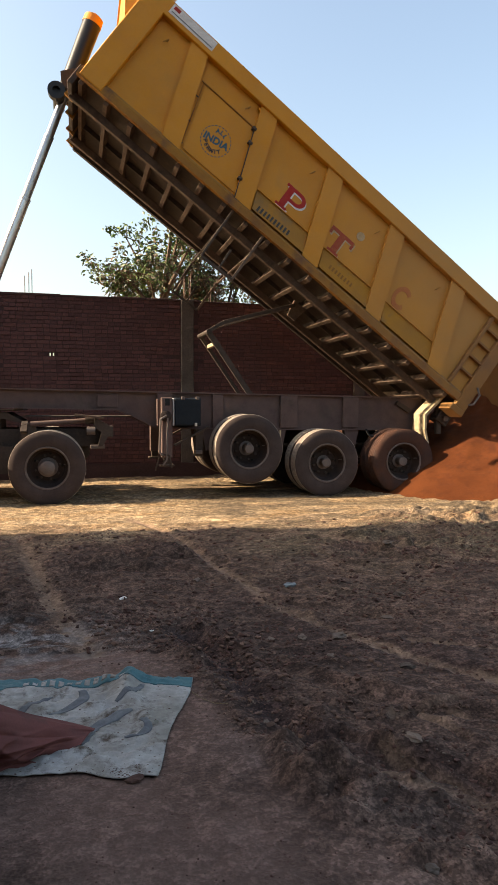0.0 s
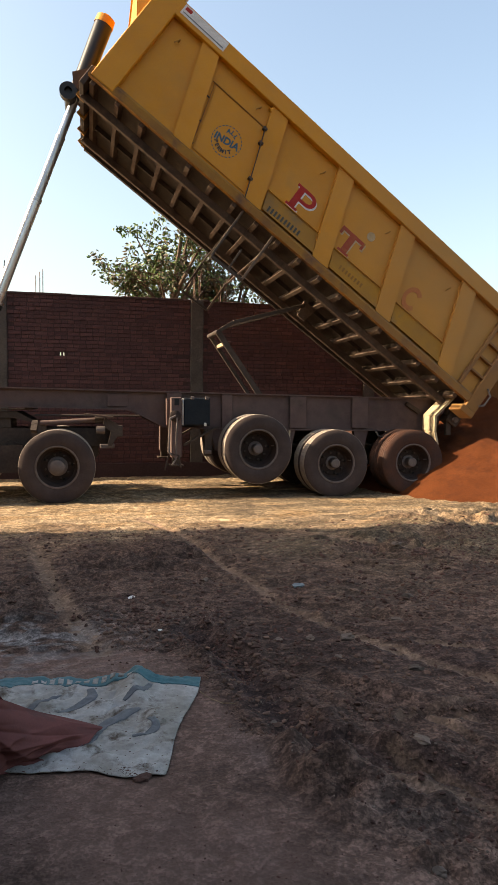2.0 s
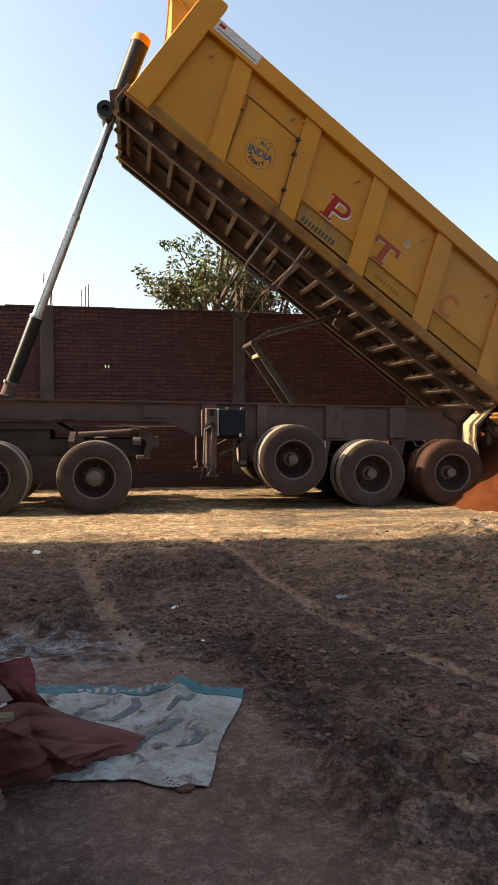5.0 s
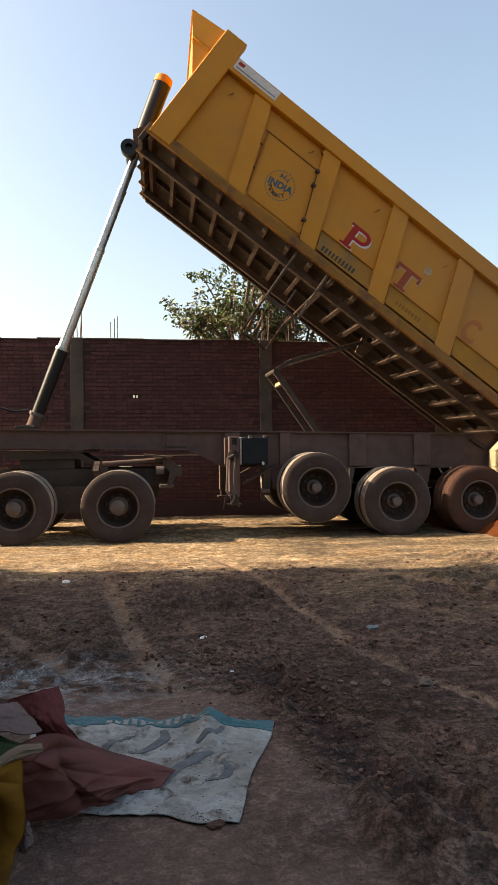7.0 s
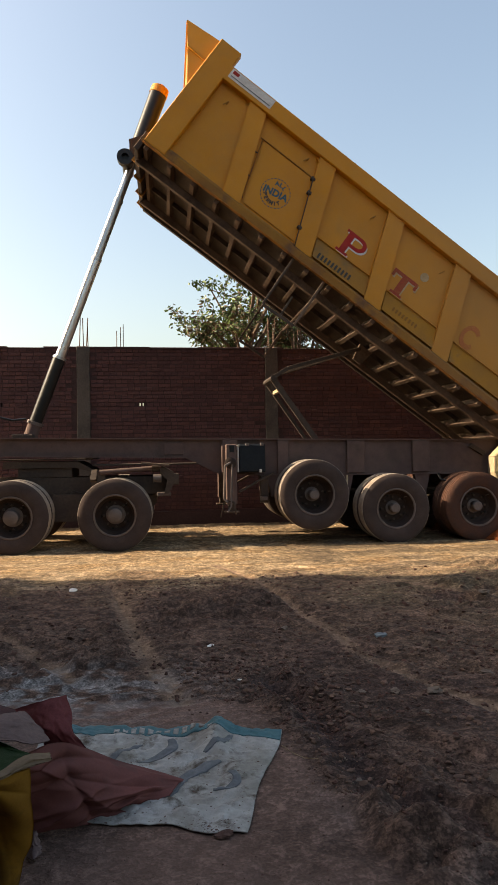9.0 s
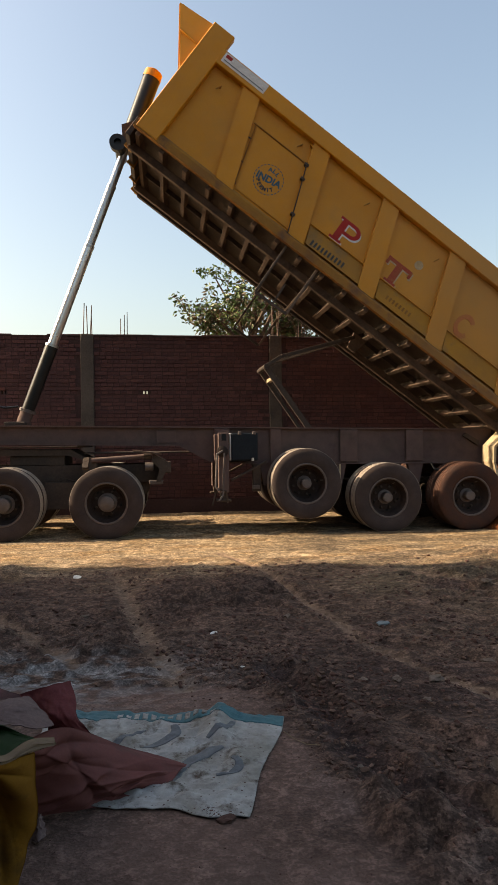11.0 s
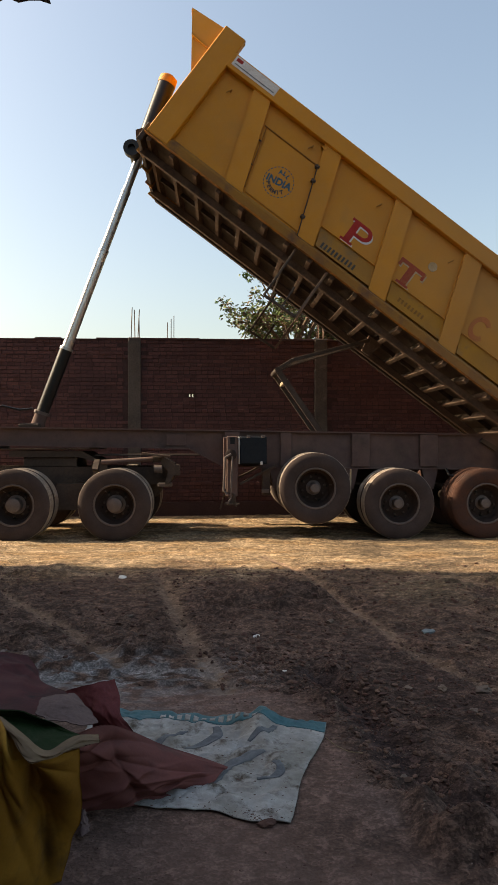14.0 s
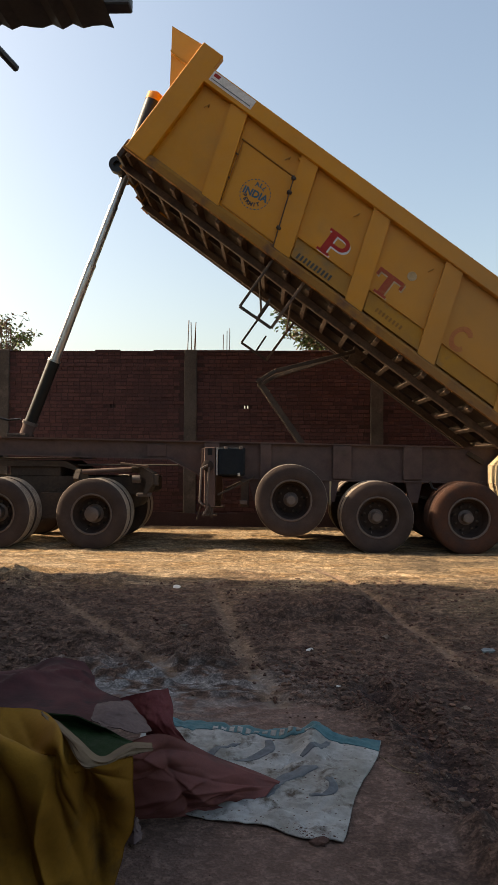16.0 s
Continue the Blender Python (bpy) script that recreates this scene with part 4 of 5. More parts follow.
# floor bearers
for k in range(18):
    u = 0.065 + k * 0.4095
    part("floor_bearer", tilted(box(B(), (u, 0.075, -0.135), (u + 0.07, WIDE - 0.08, -0.02), 0.004)), M["beam"], body)
for w in (0.42, 2.00):
    part("long_beam", tilted(box(B(), (-0.02, w, -0.24), (7.46, w + 0.09, -0.135), 0.006)), M["beam"], body)
for w in (0.9, 1.55):
    part("floor_strip", tilted(box(B(), (0.1, w, -0.09), (7.4, w + 0.05, -0.021))), M["under"], body)
part("front_bearer", tilted(box(B(), (-0.06, 0.1, -0.20), (0.02, WIDE - 0.1, 0.10), 0.008)), M["under"], body)
for w in (0.5, 1.1, 1.7, 2.2):
    part("front_bracket", tilted(prism(B(), [(-0.10, -0.22), (0.05, -0.24), (0.02, 0.02), (-0.06, 0.05)], w, w + 0.04)), M["rail"], body)
for w in (0.42, 2.0):
    part("hinge", tilted(box(B(), (7.30, w - 0.08, -0.42), (7.52, w + 0.16, -0.10), 0.01)), M["under"], body)
    part("hinge_pin", tilted(rod(B(), (7.42, w - 0.14, -0.33), (7.42, w + 0.22, -0.33), 0.045, seg=14)), M["hub"], body)
# spill guard leaning forward over the front
bm = B()
for a, b in (((0.02, 1.00), (-0.56, 1.83)),):
    prism(bm, [a, b, (b[0] + 0.012, b[1] + 0.006), (a[0] + 0.012, a[1] + 0.006)], 0.19, WIDE - 0.19)
part("spill_guard", tilted(bm), M["yellow"], body, "forward-leaning yellow spill guard")
for w in (0.10, WIDE - 0.10):
    part("guard_gusset", tilted(prism(B(), [(0.0, 1.43), (-0.31, 1.46), (-0.32, 1.48), (0.0, 1.45)], w - 0.06, w + 0.16)), M["yellow"], body)
for w0, w1 in ((0.05, 0.135), (WIDE - 0.05, WIDE - 0.135)):
    bm = B()
    tri = ((0.03, w0, 0.99), (-0.56, w1, 1.81), (0.03, w0, 1.815))
    lo, hi = [bm.verts.new(p) for p in tri], [bm.verts.new((p[0] + 0.004, p[1] + 0.008, p[2])) for p in tri]
    bm.faces.new(lo), bm.faces.new(hi[::-1])
    for k in range(3):
        bm.faces.new((lo[k], hi[k], hi[(k + 1) % 3], lo[(k + 1) % 3]))
    bmesh.ops.recalc_face_normals(bm, faces=bm.faces)
    part("guard_cheek", tilted(bm), M["yellow"], body, "slanted cheek of the spill guard")
part("guard_lip", tilted(bar(B(), (-0.565, 0.19, 1.825), (-0.565, WIDE - 0.19, 1.825), 0.03, 0.03)), M["yellow"], body)
part("guard_tie", tilted(prism(B(), [(0.0, 1.80), (-0.56, 1.80), (-0.56, 1.835), (0.0, 1.845)], WIDE - 0.08, WIDE - 0.04)), M["yellow"], body)
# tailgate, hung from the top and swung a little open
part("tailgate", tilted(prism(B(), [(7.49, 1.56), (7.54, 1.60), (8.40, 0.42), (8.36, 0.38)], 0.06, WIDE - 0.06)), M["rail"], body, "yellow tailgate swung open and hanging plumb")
part("tail_hook", tilted(pipe(B(), [(7.40, -0.05, 0.28), (7.50, -0.07, 0.20), (7.50, -0.07, 0.02), (7.44, -0.06, -0.04)], 0.016)), M["hub"], body)
part("tail_block", tilted(box(B(), (7.20, -0.045, -0.27), (7.468, 0.3, -0.158), 0.012)), M["rail"], body)
# side door with hinges and bolts
door = part("side_door", tilted(prism(B(), [(1.645, 0.125), (2.615, 0.125), (2.265, 1.035), (1.37, 1.035)], 0.052, 0.069)), M["yellow"], body, "flush yellow side door")
part("door_head", tilted(bar(B(), (1.30, 0.05, 1.055), (2.24, 0.05, 1.055), 0.02, 0.016)), M["rail"], door)
part("hinge_rod", tilted(rod(B(), (1.335, 0.035, 1.05), (1.59, 0.035, 0.16), 0.006, seg=6)), M["rail"], door)
for v in (0.83, 0.485, 0.17):
    u = 1.335 + (1.02 - v) * 0.30
    part("door_hinge", tilted(box(B(), (u - 0.055, 0.030, v - 0.006), (u + 0.012, 0.05, v + 0.010), 0.002)), M["under"], door)
part("bolt_rod", tilted(rod(B(), (2.245, -0.012, 1.05), (2.615, -0.012, 0.05), 0.008, seg=6)), M["under"], door)
for v in (1.02, 0.82, 0.32):
    u = 2.245 + (1.05 - v) * 0.37
    part("door_bolt", tilted(box(B(), (u - 0.035, -0.025, v - 0.022), (u + 0.035, 0.05, v + 0.022), 0.008)), M["under"], door)
# small hooks on the panels
for u, v in ((0.62, 1.14), (2.02, 1.22), (3.30, 1.15), (4.62, 1.14), (5.93, 1.12)):
    part("sheet_hook", tilted(pipe(B(), [(u, 0.07, v), (u + 0.01, 0.02, v + 0.02), (u - 0.03, 0.02, v - 0.06)], 0.009, 6)), M["dusty"], body)
for u, v in ((2.12, 1.30), (3.4, 1.36), (4.68, 1.4), (6.0, 1.37)):
    part("rope_cleat", tilted(prism(B(), [(u, v), (u + 0.10, v + 0.01), (u + 0.08, v - 0.03)], -0.005, 0.06)), M["yellow"], body)


# ---- painted letters on the body ----
def slab_letter(ch, u, v, s, w0, w1, wide=1.0):
    """A heavy lettered shape s high with its foot at u, v."""
    bm = B()
    layer = [0]

    def b(x0, z0, x1, z1):
        layer[0] += 1
        box(bm, (u + x0 * s * wide, w0 - 0.0003 * layer[0], v + z0 * s), (u + x1 * s * wide, w1, v + z1 * s))

    def bow(cx, cz, r0, r1, a0, a1, sx=1.0):
        n = 14
        pts = [(cx + sx * r1 * math.cos(a0 + (a1 - a0) * k / n), cz + r1 * math.sin(a0 + (a1 - a0) * k / n)) for k in range(n + 1)]
        inn = [(cx + sx * r0 * math.cos(a0 + (a1 - a0) * k / n), cz + r0 * math.sin(a0 + (a1 - a0) * k / n)) for k in range(n + 1)]
        for k in range(n):
            prism(bm, [(u + s * wide * p[0], v + s * p[1]) for p in (pts[k], pts[k + 1], inn[k + 1], inn[k])], w0, w1)

    if ch == "P":
        b(0.10, 0, 0.32, 1), b(0.0, 0, 0.44, 0.10), b(0.0, 0.90, 0.34, 1.0)
        b(0.30, 0.86, 0.56, 1.0), b(0.30, 0.40, 0.56, 0.54)
        bow(0.56, 0.70, 0.15, 0.30, -math.pi / 2, math.pi / 2, 0.95)
    elif ch == "T":
        b(0.34, 0, 0.56, 1), b(0.24, 0, 0.66, 0.10), b(0.0, 0.84, 0.90, 1.0), b(0.0, 0.66, 0.09, 0.9), b(0.81, 0.66, 0.90, 0.9)
    else:
        bow(0.45, 0.5, 0.30, 0.50, math.pi * 0.22, math.pi * 1.78, 0.85)
    return bm


for ch, u, v, tall, wide, mat, back in (("P", 3.105, 0.425, 0.365, 1.28, "red", True), ("T", 4.01, 0.42, 0.345, 1.42, "wornred", True), ("C", 5.375, 0.41, 0.39, 0.95, "fadedred", False)):
    if back:
        part("letter_shade", tilted(slab_letter(ch, u + 0.024, v - 0.02, tall, 0.0672, 0.0702, wide)), M["white"] if ch == "P" else M["dustywhite"], body)
    part("painted_letter", tilted(slab_letter(ch, u, v, tall, 0.0645, 0.0702, wide)), M[mat], body, "red painted letter" if back else "faded red painted letter")


def written(text, u, v, size, m, turn=0.0, depth=0.0648, bold=0.004):
    """Built-in lettering set flat on the body's side."""
    cu = bpy.data.curves.new("lettering", "FONT")
    cu.body, cu.size, cu.align_x, cu.align_y = text, size, "CENTER", "CENTER"
    cu.extrude, cu.offset = 0.001, bold
    tmp = new("lettering", cu)
    me = bpy.data.meshes.new_from_object(tmp)
    bpy.data.objects.remove(tmp)
    bm = B()
    bm.from_mesh(me)
    bpy.data.meshes.remove(me)
    bm.transform(Matrix.Translation((u, depth, v)) @ pose(0, 0, 0, 90, 0, 0) @ pose(0, 0, 0, 0, 0, turn))
    part("lettering", tilted(bm), m, door, text.lower() + " lettering")


EMB_U, EMB_V = 1.940, 0.520
for k in range(26):
    a = 2 * math.pi * k / 26
    c, s = math.cos(a), math.sin(a)
    bm = prism(B(), [(EMB_U + r * math.cos(a + d), EMB_V + r * math.sin(a + d)) for r, d in ((0.214, -0.075), (0.214, 0.075), (0.226, 0.075), (0.226, -0.075))], 0.0495, 0.053)
    part("ring_dash", tilted(bm), M["blue"], door)
written("INDIA", EMB_U, EMB_V, 0.142, M["blue"], 10, 0.0505, 0.0055)
for k, ch in enumerate("ALL"):
    a = math.pi / 2 - (k - 1) * 0.42
    written(ch, EMB_U + 0.148 * math.cos(a), EMB_V + 0.148 * math.sin(a), 0.085, M["blue"], math.degrees(a) - 90, 0.0505)
for k, ch in enumerate("PERMIT"):
    a = -math.pi / 2 + (k - 2.5) * 0.36
    written(ch, EMB_U + 0.152 * math.cos(a), EMB_V + 0.152 * math.sin(a), 0.078, M["sign_black"], math.degrees(a) + 90, 0.0505)
# a contact line, kept as plain bars
for k in range(10):
    u, v = 2.965 + k * 0.061, 0.165 + 0.002 * k
    lean = [0.003 + (h - 0.10) * 0.208 for h in (v - 0.042, v + 0.048)]
    bm = bar(B(), (u + 0.013, lean[0], v - 0.042), (u + 0.013, lean[1], v + 0.048), 0.032, 0.005, 0.001)
    part("paint_bar", tilted(bm), M["sign_black"], body)
for k in range(8):
    u = 4.32 + k * 0.06
    part("paint_bar", tilted(box(B(), (u, 0.022, 0.16), (u + 0.03, 0.0255, 0.25), 0.001)), M["rail"], body)
# round white mark by the second letter, and the maker's strip on the top rail
part("round_mark", tilted(closed_lathe(B(), [(0.0, 0.0645), (0.066, 0.0645), (0.07, 0.0702), (0.0, 0.0702)], (4.45, 0, 0.915), 24)), M["dustywhite"], body, "worn round white mark")
part("maker_strip", tilted(box(B(), (0.42, -0.038, 1.425), (1.17, -0.0335, 1.575))), M["white"], body, "white printed strip")
part("strip_mark", tilted(box(B(), (0.45, -0.041, 1.505), (0.55, -0.0375, 1.555))), M["red"], body)
part("strip_line", tilted(box(B(), (0.45, -0.041, 1.455), (1.14, -0.0375, 1.468))), M["greyprint"], body)

# ---- lifting ram ----
FOOT, JOINT, CAP = Vector((-1.77, 10.5, 1.66)), Vector((-0.235, 10.5, 5.945)), Vector((0.30, 10.5, 7.22))
way = (CAP - FOOT).normalized()
L = (CAP - FOOT).length
ram = part("lifting_ram", rod(B(), FOOT, FOOT + way * 1.33, 0.098, seg=24), M["black"], trailer, "black and steel telescopic lifting ram", smooth=False)
part("ram_stage", rod(B(), FOOT + way * 1.3, FOOT + way * 3.0, 0.078, seg=24), M["chrome"], ram, "bright steel ram stage", smooth=False)
part("ram_stage", rod(B(), FOOT + way * 2.6, FOOT + way * 4.0, 0.070, seg=24), M["chrome_dark"], ram)
part("ram_stage", rod(B(), FOOT + way * 3.6, FOOT + way * 4.9, 0.062, seg=24), M["chrome_dark"], ram)
for d, r in ((1.33, 0.105), (2.98, 0.082), (3.98, 0.074)):
    part("ram_collar", rod(B(), FOOT + way * (d - 0.03), FOOT + way * (d + 0.01), r, seg=24), M["chrome_dark"], ram)
part("ram_cover", rod(B(), FOOT + way * 4.62, FOOT + way * (L - 0.13), 0.125, 0.14, seg=24), M["black"], ram, "black outer cylinder")
part("ram_cap", rod(B(), FOOT + way * (L - 0.135), FOOT + way * (L - 0.02), 0.146, 0.14, seg=24), M["yellow"], ram, "yellow cap")
part("cap_top", rod(B(), FOOT + way * (L - 0.02), FOOT + way * (L + 0.025), 0.135, 0.07, seg=24), M["yellow"], ram)
part("trunnion", rod(B(), (JOINT.x, 10.22, JOINT.z), (JOINT.x, 10.78, JOINT.z), 0.085, seg=20), M["black"], ram)
part("trunnion_eye", closed_lathe(B(), [(0.055, -0.02), (0.125, -0.02), (0.125, 0.09), (0.055, 0.09)], (JOINT.x - 0.02, 10.18, JOINT.z), 24), M["black"], ram)
part("trunnion_cradle", tilted(prism(B(), [(-0.42, 0.12), (-0.30, -0.02), (0.02, -0.02), (0.02, 0.45), (-0.28, 0.32)], 0.86, 0.90)), M["under"], body)
part("trunnion_cradle", tilted(prism(B(), [(-0.42, 0.12), (-0.30, -0.02), (0.02, -0.02), (0.02, 0.45), (-0.28, 0.32)], 1.40, 1.44)), M["under"], body)
part("ram_foot", box(B(), (-2.0, 10.3, 1.60), (-1.68, 10.7, 1.72), 0.02), M["under"], ram)
part("ram_clamp", rod(B(), FOOT + way * 0.22, FOOT + way * 0.27, 0.125, seg=24), M["hub"], ram, "clamp ring round the foot of the ram")
part("ram_stub", rod(B(), FOOT - way * 0.05, FOOT + way * 0.23, 0.101, seg=24), M["frame"], ram)
part("oil_hose", pipe(B(), [(-1.80, 10.40, 1.95), (-2.0, 10.38, 1.93), (-2.25, 10.36, 1.99), (-2.7, 10.36, 1.86)], 0.018), M["black"], ram)

# ---- carrier frames hanging under the body ----
for w, top, low in ((0.08, -0.08, -0.90), (2.50, -0.19, -1.03)):
    a, b, c, d = (2.71, w, top), (2.735, w, low), (3.285, w, low + 0.02), (3.27, w, top)
    cr = part("carrier_frame", tilted(bar(B(), a, b, 0.035, 0.035)), M["under"], body, "square steel carrier frame")
    part("carrier_bar", tilted(bar(B(), b, c, 0.04, 0.04)), M["under"], cr)
    part("carrier_leg", tilted(bar(B(), d, c, 0.04, 0.04)), M["beam"], cr)
    part("carrier_rung", tilted(bar(B(), (3.04, w, low + 0.02), (3.02, w, low + 0.36), 0.03, 0.03)), M["under"], cr)
part("carrier_tie", tilted(bar(B(), (2.71, 0.08, -0.40), (2.71, 2.50, -0.40), 0.03, 0.03)), M["under"], body)
part("carrier_tie", tilted(bar(B(), (3.28, 0.08, -0.40), (3.28, 2.50, -0.40), 0.03, 0.03)), M["beam"], body)

# ---- steadying arms and carrier under the body ----
arm = part("steady_arm", bar(B(), (2.70, 10.30, 1.56), (2.0, 10.30, 2.56), 0.05, 0.09), M["under"], trailer, "folding steel steadying arms")
part("lower_arm", bar(B(), (2.70, 11.0, 1.56), (2.0, 11.0, 2.57), 0.05, 0.06), M["under"], arm)
part("knee_tube", rod(B(), (2.0, 10.22, 2.56), (2.0, 11.08, 2.57), 0.04, seg=12), M["under"], arm)
part("arm_tie", box(B(), (2.11, 10.30, 2.36), (2.17, 11.0, 2.42), 0.005), M["beige"], arm)
for y in (10.30, 11.0):
    part("upper_arm", bar(B(), (2.0, y, 2.57), (2.25, y, 2.725), 0.05, 0.06), M["under"], arm)
    part("upper_arm", bar(B(), (2.25, y, 2.725), (3.72, 10.65, 3.14), 0.05, 0.06), M["under"], arm)
part("arm_pivot", rod(B(), (3.72, 10.2, 3.14), (3.72, 11.1, 3.14), 0.035, seg=12), M["beam"], arm)
part("pivot_lug", tilted(prism(B(), [(4.45, -0.40), (4.60, -0.40), (4.66, -0.13), (4.40, -0.13)], 1.22, 1.28)), M["beam"], body)

# ---- tractor unit: its rear end ----
tractor = thing("tractor_unit", (-1.2, MID, 0), "rear chassis and double wheels of a dusty tractor unit", "truck")
for y in (10.24, 11.00):
    bm = B()
    prism(bm, [(-3.4, 0.78), (0.30, 0.78), (0.36, 0.84), (0.36, 1.05), (-3.4, 1.05)], y, y + 0.08)
    part("chassis_rail", bm, M["under"], tractor)
for x in (-2.9, -1.2, 0.26):
    part("crossmember", box(B(), (x, 10.32, 0.82), (x + 0.1, 11.0, 1.02), 0.006), M["under"], tractor)
part("fifth_wheel", prism(B(), [(-2.1, 1.20), (-1.05, 1.20), (-0.80, 1.13), (-0.78, 1.16), (-1.0, 1.29), (-2.1, 1.30)], 10.2, 11.12), M["under"], tractor, "greasy fifth wheel plate")
# unseen plate between the rails, added only to cast an unbroken ground shadow
part("chassis_plate", box(B(), (-3.3, 10.33, 0.90), (0.25, 10.99, 0.92), 0.004), M["under"], tractor)
for y in (10.10, 11.02):
    part("spring_seat", prism(B(), [(-1.42, 0.40), (-0.86, 0.40), (-0.92, 0.80), (-1.36, 0.80)], y, y + 0.2), M["under"], tractor)
    part("torque_rod", rod(B(), (-1.84, y + 0.1, 0.46), (-0.44, y + 0.1, 0.46), 0.045, seg=10), M["under"], tractor)
part("air_tank", closed_lathe(B(), [(0.0, 0.0), (0.12, 0.02), (0.15, 0.06), (0.15, 0.56), (0.12, 0.60), (0.0, 0.62)], (0.02, 10.35, 0.70), 24), M["under"], tractor, smooth=True)
part("coupling_base", box(B(), (-1.9, 10.25, 1.05), (-1.1, 11.08, 1.20), 0.01), M["under"], tractor)
part("mud_rail", rod(B(), (-0.66, 9.92, 1.13), (0.16, 9.92, 1.18), 0.035, seg=12), M["frame"], tractor, "dusty mudguard rail")
part("rail_end", rod(B(), (0.10, 9.92, 1.18), (0.22, 9.92, 1.185), 0.06, seg=14), M["under"], tractor)
part("mud_strip", bar(B(), (-0.05, 9.80, 1.265), (0.36, 9.80, 1.215), 0.10, 0.03), M["beam"], tractor)
part("rail_stay", bar(B(), (-0.75, 9.95, 1.10), (-0.70, 10.24, 0.90), 0.09, 0.18), M["under"], tractor)
part("rail_bracket", prism(B(), [(-0.82, 1.10), (-0.60, 1.16), (-0.58, 1.0), (-0.66, 0.78), (-0.76, 0.76)], 9.96, 10.0), M["under"], tractor)
part("tail_bracket", prism(B(), [(0.24, 1.22), (0.42, 1.12), (0.44, 0.98), (0.34, 0.80), (0.28, 0.80), (0.33, 1.0), (0.22, 1.10)], 9.84, 10.24), M["under"], tractor)
part("tail_lamp", rod(B(), (0.12, 9.86, 1.03), (0.24, 9.86, 1.03), 0.06, seg=14), M["hub"], tractor)
part("tow_lug", box(B(), (0.17, 9.90, 0.76), (0.38, 10.05, 0.82), 0.01), M["hub"], tractor)
part("light_board", box(B(), (0.36, 9.88, 0.93), (0.50, 10.0, 1.10), 0.01), M["under"], tractor)
for x in (-1.856, -0.420):
    part("axle", rod(B(), (x, 9.9, 0.52), (x, 11.5, 0.52), 0.09, seg=14), M["under"], tractor)
    part("axle_case", closed_lathe(B(), [(0.0, -0.22), (0.15, -0.2), (0.24, 0.0), (0.15, 0.2), (0.0, 0.22)], (x, MID, 0.54), 20), M["under"], tractor, smooth=True)
for y in (10.2, 11.06):
    bm = B()
    for k in range(6):
        q = 0.09 * k
        prism(bm, [(-1.9 + q, 0.66 + 0.02 * k), (-1.14, 0.76 + 0.02 * k), (-0.38 - q, 0.66 + 0.02 * k), (-0.38 - q, 0.675 + 0.02 * k), (-1.14, 0.775 + 0.02 * k), (-1.9 + q, 0.675 + 0.02 * k)], y, y + 0.09)
    part("leaf_spring", bm, M["under"], tractor)
wheel(tractor, -0.420, 0.52, True, M["tyre"], True, "dusty double drive wheel with a large hub")
wheel(tractor, -1.856, 0.52, True, M["tyre"], True, "dusty double drive wheel with a large hub")

# ---- cloths and sheets on the ground beside the camera ----
PINK = [
    [(-0.56, 2.30, 0.36), (-0.39, 2.50, 0.34), (-0.23, 2.72, 0.17), (0.05, 2.77, 0.04)],
    [(-0.55, 2.34, 0.26), (-0.38, 2.48, 0.24), (-0.18, 2.64, 0.12), (0.04, 2.74, 0.04)],
    [(-0.57, 2.47, 0.11), (-0.36, 2.52, 0.11), (-0.19, 2.60, 0.06), (-0.01, 2.65, 0.03)],
    [(-0.57, 2.51, 0.00), (-0.35, 2.54, 0.00), (-0.21, 2.58, 0.00), (-0.07, 2.58, 0.01)],
]
RED = [
    [(-0.60, 2.69, 0.40), (-0.52, 2.66, 0.43), (-0.46, 2.67, 0.44), (-0.41, 2.73, 0.43)],
    [(-0.55, 2.64, 0.37), (-0.49, 2.61, 0.39), (-0.43, 2.62, 0.40), (-0.39, 2.69, 0.38)],
    [(-0.51, 2.60, 0.34), (-0.45, 2.56, 0.35), (-0.40, 2.56, 0.35), (-0.36, 2.60, 0.33)],
    [(-0.47, 2.61, 0.28), (-0.41, 2.58, 0.28), (-0.35, 2.60, 0.26), (-0.31, 2.67, 0.22)],
]
GREY = [
    [(-0.64, 2.50, 0.45), (-0.60, 2.49, 0.46), (-0.56, 2.50, 0.46), (-0.53, 2.53, 0.45)],
    [(-0.63, 2.40, 0.46), (-0.58, 2.39, 0.47), (-0.53, 2.43, 0.46), (-0.49, 2.49, 0.43)],
    [(-0.62, 2.33, 0.46), (-0.56, 2.34, 0.46), (-0.50, 2.39, 0.44), (-0.45, 2.47, 0.40)],
    [(-0.57, 2.29, 0.45), (-0.52, 2.30, 0.44), (-0.46, 2.31, 0.42), (-0.42, 2.43, 0.38)],
]
BACK = [
    [(-1.62, 3.53, 0.20), (-1.31, 3.52, 0.24), (-1.15, 3.54, 0.30), (-1.02, 3.66, 0.24)],
    [(-1.49, 3.23, 0.26), (-1.20, 3.21, 0.30), (-1.03, 3.27, 0.34), (-0.92, 3.50, 0.22)],
    [(-1.31, 2.86, 0.34), (-1.05, 2.82, 0.38), (-0.91, 2.95, 0.38), (-0.81, 3.15, 0.28)],
    [(-1.11, 2.43, 0.42), (-0.83, 2.36, 0.45), (-0.65, 2.34, 0.44), (-0.57, 2.66, 0.40)],
]
